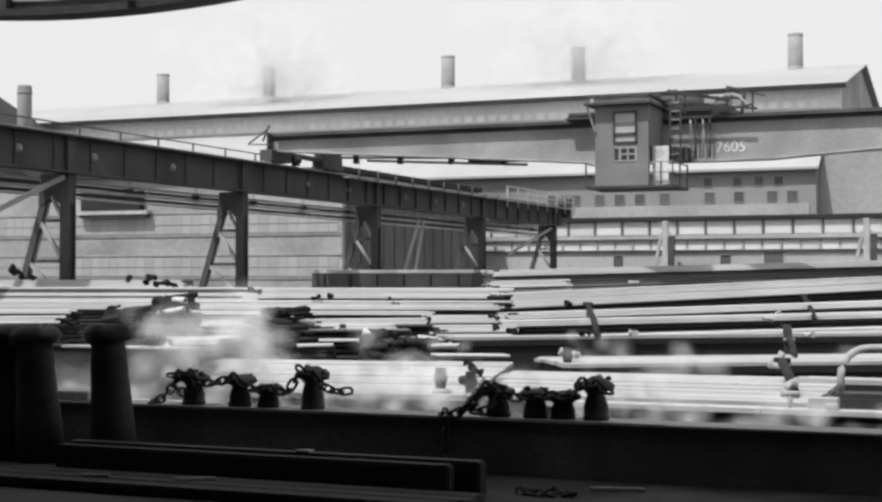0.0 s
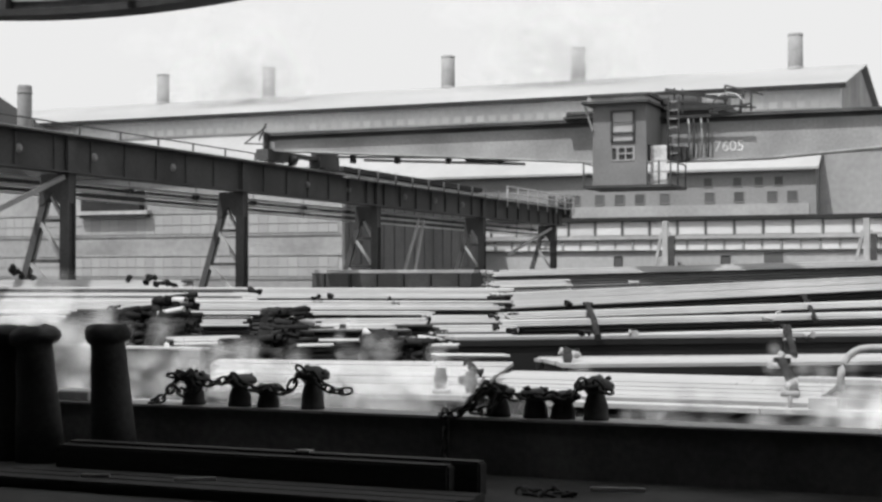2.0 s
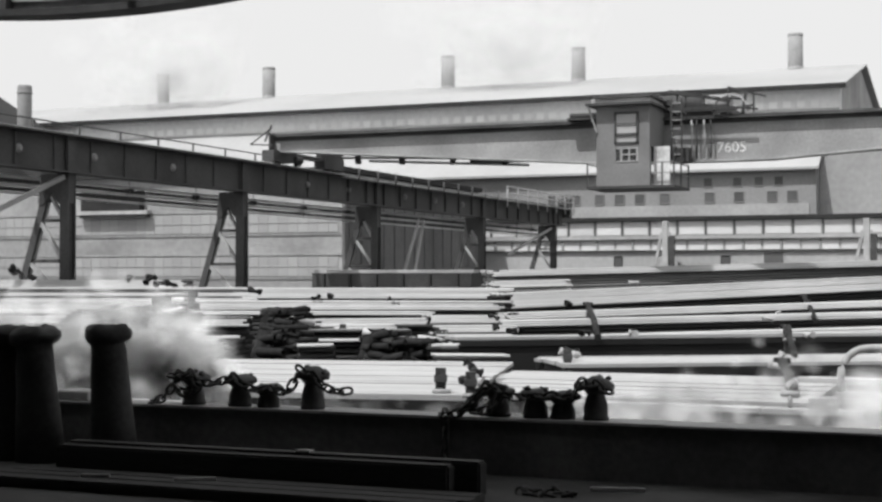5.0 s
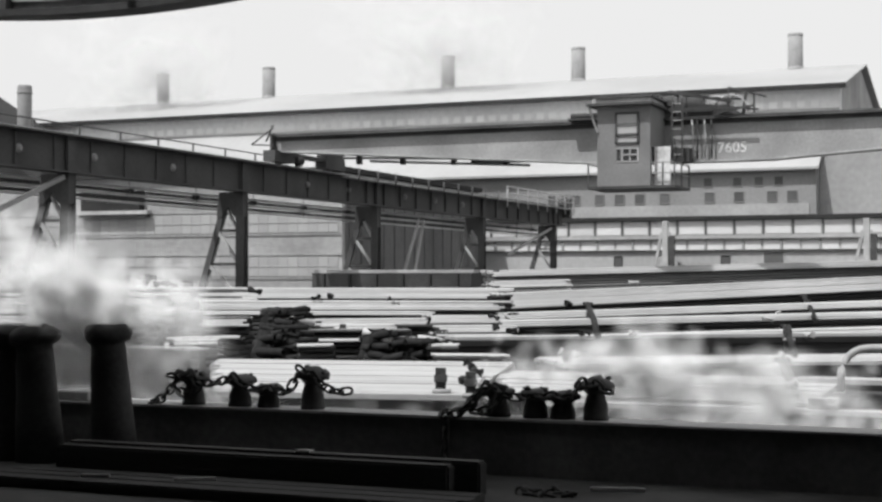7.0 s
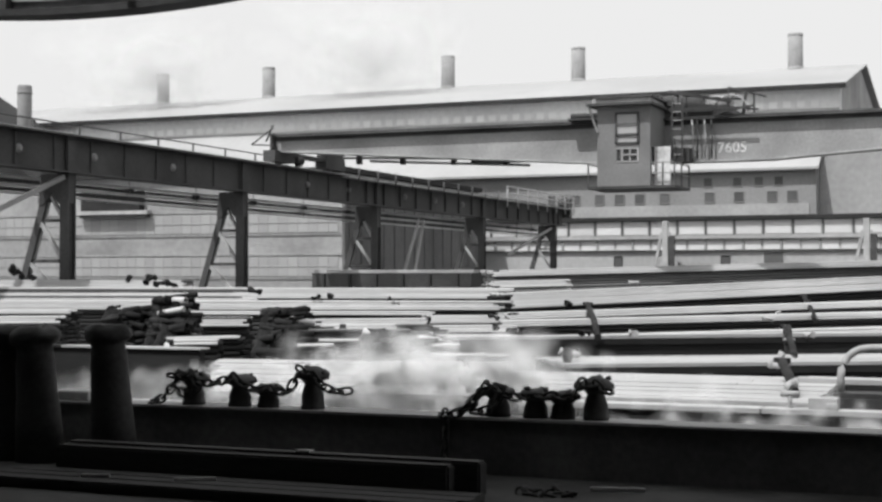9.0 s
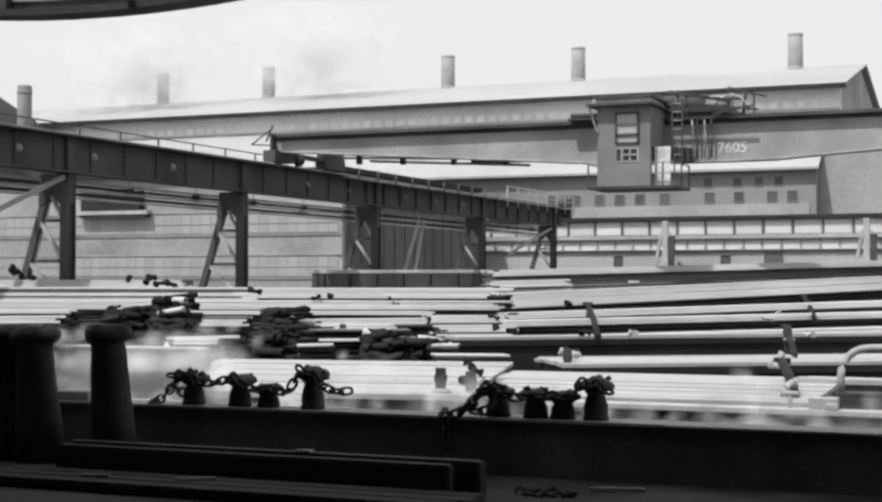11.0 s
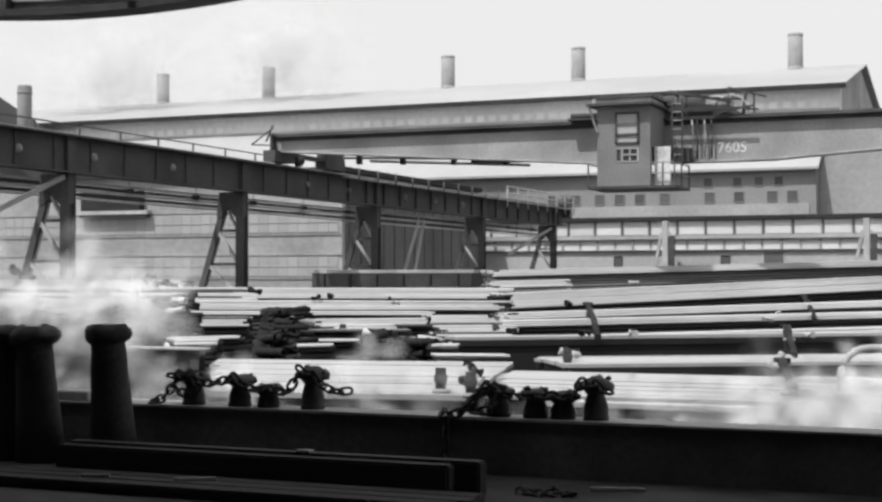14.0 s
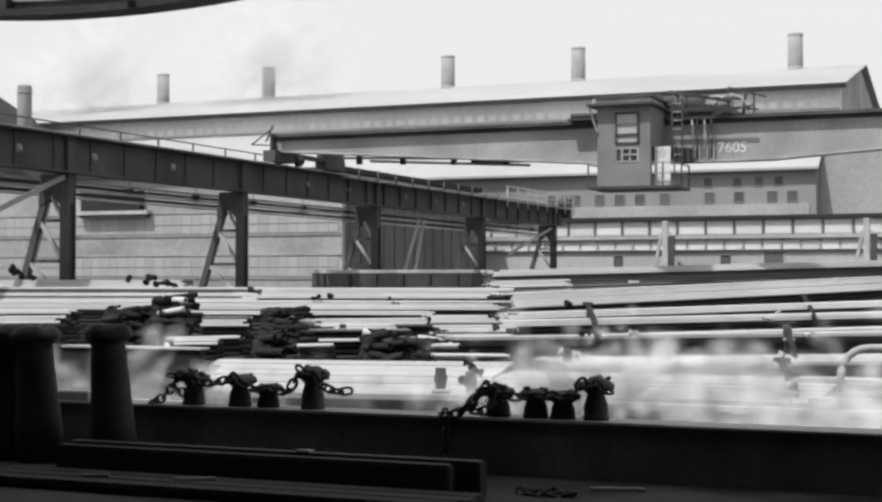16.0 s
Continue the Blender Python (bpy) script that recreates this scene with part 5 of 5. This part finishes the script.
build_chain([(-6.42, 9.55, 1.84), (-6.28, 9.53, 1.92), (-6.16, 9.50, 2.06), (-6.02, 9.52, 2.02), (-5.78, 9.52, 2.02), (-5.66, 9.50, 2.05), (-5.50, 9.5, 1.97), (-5.36, 9.5, 1.98), (-5.2, 9.5, 1.96), (-5.10, 9.5, 2.12), (-5.0, 9.5, 2.1), (-4.9, 9.5, 2.0), (-4.74, 9.56, 1.97)], "rusty iron chain draped over the bollards")
build_chain([(-6.22, 9.5, 2.05), (-6.06, 9.5, 2.09), (-5.98, 9.5, 1.96), (-6.12, 9.5, 1.92), (-6.22, 9.5, 2.0)], "rusty chain wound round a bollard")
build_chain([(-3.92, 9.47, 1.83), (-3.78, 9.5, 1.88), (-3.66, 9.5, 2.0), (-3.56, 9.5, 2.05), (-3.46, 9.5, 1.98), (-3.36, 9.5, 1.98), (-3.24, 9.5, 1.99), (-3.12, 9.5, 2.0), (-3.0, 9.5, 1.98), (-2.93, 9.5, 2.08), (-2.82, 9.5, 2.08), (-2.74, 9.5, 2.03)], "rusty iron chain draped over the bollards")
build_chain([(-3.70, 9.5, 1.86), (-3.55, 9.48, 1.92), (-3.48, 9.48, 2.03), (-3.62, 9.5, 2.06), (-3.72, 9.5, 1.95), (-3.86, 9.47, 1.84)], "rusty chain wound round a bollard")
build_chain([(-3.92, 9.455, 1.83), (-3.92, 9.455, 1.62), (-3.93, 9.455, 1.45)], "chain hanging down the black wall")
build_chain([(-3.05, 8.75, 1.44), (-2.9, 8.85, 1.44), (-2.75, 8.72, 1.44), (-2.95, 8.66, 1.44), (-3.1, 8.72, 1.44)], "loose chain lying on the deck")


def build_deck_clutter():
    baulk = base("timber_baulk", pose(0, 0, 0), "pair of long tarred timbers laid side by side on the deck", "timber")
    for x1, y0, y1, z1 in ((-3.42, 8.3, 8.42, 1.635), (-3.26, 8.426, 8.56, 1.65)):
        bm = bmesh.new()
        box(bm, -6.4, x1, y0, y1, 1.421, z1)
        bmesh.ops.bevel(bm, geom=bm.edges[:], offset=0.015, segments=2, affect="EDGES")
        part("beam", bm, TIMBER_BLACK, baulk)
    sleeper = base("timber_sleeper", pose(0, 0, 0), "low platform of three tarred timbers on the deck", "timber")
    for x1, y0, y1 in ((-3.18, 7.72, 7.89), (-3.12, 7.896, 8.065), (-3.15, 8.071, 8.24)):
        bm = bmesh.new()
        box(bm, -6.6, x1, y0, y1, 1.421, 1.49)
        bmesh.ops.bevel(bm, geom=bm.edges[:], offset=0.01, segments=2, affect="EDGES")
        part("beam", bm, TIMBER_BLACK, sleeper)
    bm = bmesh.new()
    bar(bm, (-2.72, 9.02, 1.435), (-2.38, 9.1, 1.435), 0.03, 0.025)
    thing("iron_bar", bm, STEEL_MID, "short worn iron bar on the deck", "bar")
    for p, q in (((-5.86, 7.88, 1.501), (-5.68, 7.94, 1.501)), ((-5.18, 7.94, 1.501), (-4.97, 8.1, 1.501))):
        bm = bmesh.new()
        bar(bm, p, q, 0.018, 0.02)
        thing("iron_bar", bm, STEEL_MID, "short worn iron bar lying on the timber", "bar")
    bm = bmesh.new()
    box(bm, -4.57, -4.47, 8.44, 8.52, 1.65, 1.664)
    wobble(bm, 0.01, 9)
    thing("rag", bm, STEEL_MID, "small grey scrap lying on the baulk", "scrap")
    bm = bmesh.new()
    box(bm, -7.36, -7.02, 9.52, 9.78, 1.824, 1.90, None)
    bmesh.ops.bevel(bm, geom=bm.edges[:], offset=0.01, segments=1, affect="EDGES")
    thing("slab", bm, STEEL_MID, "grey slab lying on the trough wall", "slab")


build_deck_clutter()


# ---- steam rising behind the trough wall ----
def steam_material(name, white, dense, soft):
    m = bpy.data.materials.new(name)
    m.use_nodes = True
    n, l = m.node_tree.nodes, m.node_tree.links
    n.clear()
    out = n.new("ShaderNodeOutputMaterial")
    mix = n.new("ShaderNodeMixShader")
    tr = n.new("ShaderNodeBsdfTransparent")
    body = n.new("ShaderNodeMixShader")
    di, tl = n.new("ShaderNodeBsdfDiffuse"), n.new("ShaderNodeBsdfTranslucent")
    di.inputs[0].default_value = tl.inputs[0].default_value = (white, white, white, 1)
    body.inputs[0].default_value = 0.12
    up = n.new("ShaderNodeCombineXYZ")
    up.inputs[0].default_value, up.inputs[1].default_value, up.inputs[2].default_value = 0.2, -0.6, 0.77
    l.new(up.outputs[0], di.inputs["Normal"])
    l.new(up.outputs[0], tl.inputs["Normal"])
    l.new(di.outputs[0], body.inputs[1])
    l.new(tl.outputs[0], body.inputs[2])
    uv = n.new("ShaderNodeUVMap")
    uv.uv_map = "UVMap"
    ln = n.new("ShaderNodeVectorMath")
    ln.operation = "LENGTH"
    l.new(uv.outputs[0], ln.inputs[0])
    fall = n.new("ShaderNodeMapRange")
    fall.interpolation_type = "SMOOTHSTEP"
    fall.inputs[1].default_value, fall.inputs[2].default_value = 1.0, 0.0
    fall.inputs[3].default_value, fall.inputs[4].default_value = 0.0, 1.0
    co = n.new("ShaderNodeTexCoord")
    rag = n.new("ShaderNodeTexNoise")
    rag.inputs["Scale"].default_value, rag.inputs["Detail"].default_value = 2.4 * soft, 2
    l.new(co.outputs["Object"], rag.inputs[0])
    edge = n.new("ShaderNodeMapRange")
    edge.inputs[1].default_value, edge.inputs[2].default_value = 0.3, 0.7
    edge.inputs[3].default_value, edge.inputs[4].default_value = -0.05, 0.65
    l.new(rag.outputs[0], edge.inputs[0])
    add = n.new("ShaderNodeMath")
    add.operation = "ADD"
    l.new(ln.outputs["Value"], add.inputs[0])
    l.new(edge.outputs[0], add.inputs[1])
    l.new(add.outputs[0], fall.inputs[0])
    no = n.new("ShaderNodeTexNoise")
    no.inputs["Scale"].default_value, no.inputs["Detail"].default_value = 2.2 * soft, 2.5
    l.new(co.outputs["Object"], no.inputs[0])
    wisp = n.new("ShaderNodeMapRange")
    wisp.inputs[1].default_value, wisp.inputs[2].default_value = 0.32, 0.7
    wisp.inputs[3].default_value, wisp.inputs[4].default_value = 0.14, dense
    l.new(no.outputs[0], wisp.inputs[0])
    mul = n.new("ShaderNodeMath")
    mul.operation = "MULTIPLY"
    l.new(fall.outputs[0], mul.inputs[0])
    l.new(wisp.outputs[0], mul.inputs[1])
    l.new(mul.outputs[0], mix.inputs[0])
    l.new(tr.outputs[0], mix.inputs[1])
    l.new(body.outputs[0], mix.inputs[2])
    l.new(mix.outputs[0], out.inputs[0])
    return m


STEAM = steam_material("steam", 0.74, 0.48, 0.7)
SMOKE = steam_material("thin_smoke", 0.55, 0.2, 0.05)


def puff_mesh(seed, sx, sy, sz, count, skin=None):
    """A drifting puff: soft round flakes of droplets scattered through a lumpy volume."""
    rnd = random.Random(seed)
    bm = bmesh.new()
    uvl = bm.loops.layers.uv.new("UVMap")
    for _ in range(count):
        c = Vector((rnd.gauss(0, 0.45) * sx, rnd.gauss(0, 0.45) * sy, rnd.gauss(0, 0.4) * sz))
        r = rnd.uniform(0.4, 0.8) * min(sx, sz) * 1.15
        q = Euler((radians(62 + rnd.uniform(-15, 15)), 0, radians(20 + rnd.uniform(-28, 28)))).to_matrix()
        mid = bm.verts.new(c)
        rim = [bm.verts.new(c + q @ Vector((r * math.cos(k * math.pi / 5), r * math.sin(k * math.pi / 5), rnd.uniform(-0.12, 0.12) * r))) for k in range(10)]
        for k in range(10):
            f = bm.faces.new((mid, rim[k], rim[(k + 1) % 10]))
            for lp in f.loops:
                if lp.vert is mid:
                    lp[uvl].uv = (0, 0)
                else:
                    j = k if lp.vert is rim[k] else k + 1
                    lp[uvl].uv = (math.cos(j * math.pi / 5), math.sin(j * math.pi / 5))
            f.smooth = True
    me = bpy.data.meshes.new("steam_puff")
    bm.to_mesh(me)
    bm.free()
    me.materials.append(skin or STEAM)
    return me


PUFFS = [puff_mesh(3, 0.55, 0.35, 0.34, 24), puff_mesh(5, 0.8, 0.35, 0.28, 26), puff_mesh(8, 0.45, 0.3, 0.5, 24), puff_mesh(11, 1.0, 0.4, 0.22, 22)]


def steam_plan():
    """Each puff as rows of time and place: it rises out of the trough and drifts west with the wind."""
    rnd = random.Random(42)
    plan = []

    def drift(s, half, count, tall, kinds, low=1.62, high=1.92, sink=None):
        for _ in range(count):
            s0, y, z, c, ph = s + rnd.uniform(-half, half), rnd.uniform(10.3, 10.95), rnd.uniform(low, high), tall * rnd.uniform(0.4, 1.0), rnd.uniform(0, 6.28)
            rows = []
            for k in range(9):
                t = k * 2.0
                x = s0 - 0.5 - 1.0 * t
                fall = 0.75 * max(0.0, sink - x) if sink is not None else 0.0
                rows.append((t, x, y + 0.08 * math.sin(ph + 0.7 * t), z - min(1.5, fall) + c * max(0.0, min(8.0, -x)) + 0.05 * math.sin(ph + t)))
            plan.append((rnd.choice(kinds), rows))

    def vent(t0, t1, x, half, count, speed, lift, kinds):
        for _ in range(count):
            tb, xb, y = rnd.uniform(t0, t1), x + rnd.uniform(-half, half), rnd.uniform(10.3, 10.95)
            top, v = rnd.uniform(0.45, 1.0) * lift, speed * rnd.uniform(0.8, 1.2)
            rows = [] if tb <= 0 else [(0.0, xb, y, 0.7)]
            if tb > 0.5:
                rows.append((tb, xb, y, 0.75))
            for dt, q in ((0.45, 0.35), (0.9, 0.6), (1.5, 0.85), (2.4, 1.0), (5.0, 1.1), (17.0, 1.2)):
                t = tb + dt
                if t > 16.5 and rows and rows[-1][0] >= 16:
                    break
                if t >= 0 and (not rows or t > rows[-1][0] + 0.2):
                    rows.append((t, xb - v * dt - 1.1 * max(0.0, dt - 1.7), y, 0.75 + (0.85 + top) * q if q < 1 else 1.6 + top * q))
            if rows[0][0] > 0:
                rows.insert(0, (0.0, rows[0][1] + v * rows[0][0], y, rows[0][3] - 0.1))
            if rows[-1][0] < 16:
                rows.append((16.0, rows[-1][1] - (v + 1.1) * (16.0 - rows[-1][0]), y, rows[-1][3]))
            plan.append((rnd.choice(kinds), rows))

    drift(-6.1, 0.5, 6, 0.10, (0, 2))
    drift(-4.6, 0.8, 4, 0.03, (1, 3))
    drift(-2.6, 0.8, 3, 0.02, (3,))
    drift(1.7, 0.5, 9, 0.03, (1, 3, 0), sink=-3.0)
    drift(2.8, 0.5, 11, 0.06, (1, 3, 0), sink=-3.0)
    drift(4.8, 0.7, 14, 0.10, (0, 1, 3), sink=-5.2)
    drift(5.7, 0.6, 6, 0.08, (0, 1), sink=-5.2)
    drift(8.5, 1.8, 4, 0.03, (3, 1))
    drift(12.9, 0.5, 11, 0.03, (1, 3, 0))
    drift(13.8, 0.7, 15, 0.06, (1, 0, 3))
    drift(14.9, 0.7, 12, 0.06, (1, 0, 3))
    for k in range(54):
        plan.append((3, [(t, -7 + k * 0.45 - 1.0 * t, 10.1 + 0.06 * (k % 5), 1.57 + 0.03 * (k % 4)) for t in (0.0, 4.0, 8.0, 12.0, 16.0)]))
    # the west end of the tank never stops steaming
    for k in range(12):
        x0, y, z, ph = -8.2 + k * 0.14, 10.35 + 0.1 * (k % 4), 1.60 + 0.06 * (k % 3), 1.7 * k
        plan.append((0, [(t, x0 + 0.12 * math.sin(ph + 0.6 * t), y, z + 0.05 * math.sin(ph + 0.9 * t)) for t in (0.0, 2.0, 4.0, 6.0, 8.0, 10.0, 12.0, 14.0, 16.0)]))
    vent(-1.2, 0.2, -6.4, 0.35, 9, 0.8, 0.8, (0, 2))
    vent(0.6, 2.2, -5.1, 0.5, 16, 0.5, 0.75, (0, 1))
    vent(1.2, 3.4, -5.9, 0.7, 15, 0.65, 0.7, (0, 2))
    vent(3.4, 5.7, -6.65, 0.45, 31, 0.5, 1.5, (0, 2))
    vent(4.0, 5.8, -6.9, 0.4, 11, 0.5, 0.8, (0, 1))
    vent(7.4, 8.4, -4.9, 0.7, 6, 0.5, 0.55, (0, 1))
    vent(9.9, 12.6, -6.75, 0.45, 42, 0.5, 1.25, (0, 2))
    vent(10.6, 13.6, -7.0, 0.4, 14, 0.55, 0.7, (0, 1))
    return plan


def build_steam():
    made = []
    for kind, rows in steam_plan():
        ob = new("steam_puff", PUFFS[kind])
        tagged(ob, "soft white puff of steam drifting over the trough", "steam", "", "stuff")
        made.append((ob, rows))
    return made


steam = build_steam()


def build_smoke():
    """Thin pale smoke that trails along the ridge of the hall and veils the far stacks."""
    rnd = random.Random(77)
    mesh = puff_mesh(21, 6.5, 1.0, 4.0, 16, SMOKE)
    made = []
    for x0, count, path in ((-56.5, 9, ((0, 0), (3, -5), (5, -9.5), (9, -11.5), (16, -18))), (-39.5, 9, ((0, 8), (6, 0), (9, -9), (12, -15), (16, -18)))):
        for _ in range(count):
            dx, y, z = rnd.uniform(-3, 3), rnd.uniform(96.5, 102.5), rnd.uniform(17.6, 21.0)
            ob = new("smoke_puff", mesh)
            tagged(ob, "thin pale smoke trailing over the hall roof", "smoke", "", "stuff")
            made.append((ob, [(t, x0 + dx + d, y, z + 0.06 * t) for t, d in path]))
    return made


smoke = build_smoke()


def motions():
    # the crane creeps towards the shed, turns back and stops
    travel = ((0, -0.22), (0.5, -0.22), (1.0, -0.26), (1.5, -0.36), (2.0, -0.46), (2.5, -0.52), (3.0, -0.46), (3.5, -0.36), (4.0, -0.24), (5.0, -0.08), (6.2, 0.0), (16.0, 0.0))
    walk(crane, [(t, pose(0, 42.3 + d, 6.62)) for t, d in travel])
    # each puff drifts west with the wind, climbing and turning slowly
    rnd = random.Random(9)
    for ob, rows in steam + smoke:
        spin = rnd.uniform(-5, 5)
        walk(ob, [(t, pose(x, y, z, 0, spin * (t - 8), 0)) for t, x, y, z in rows])


motions()
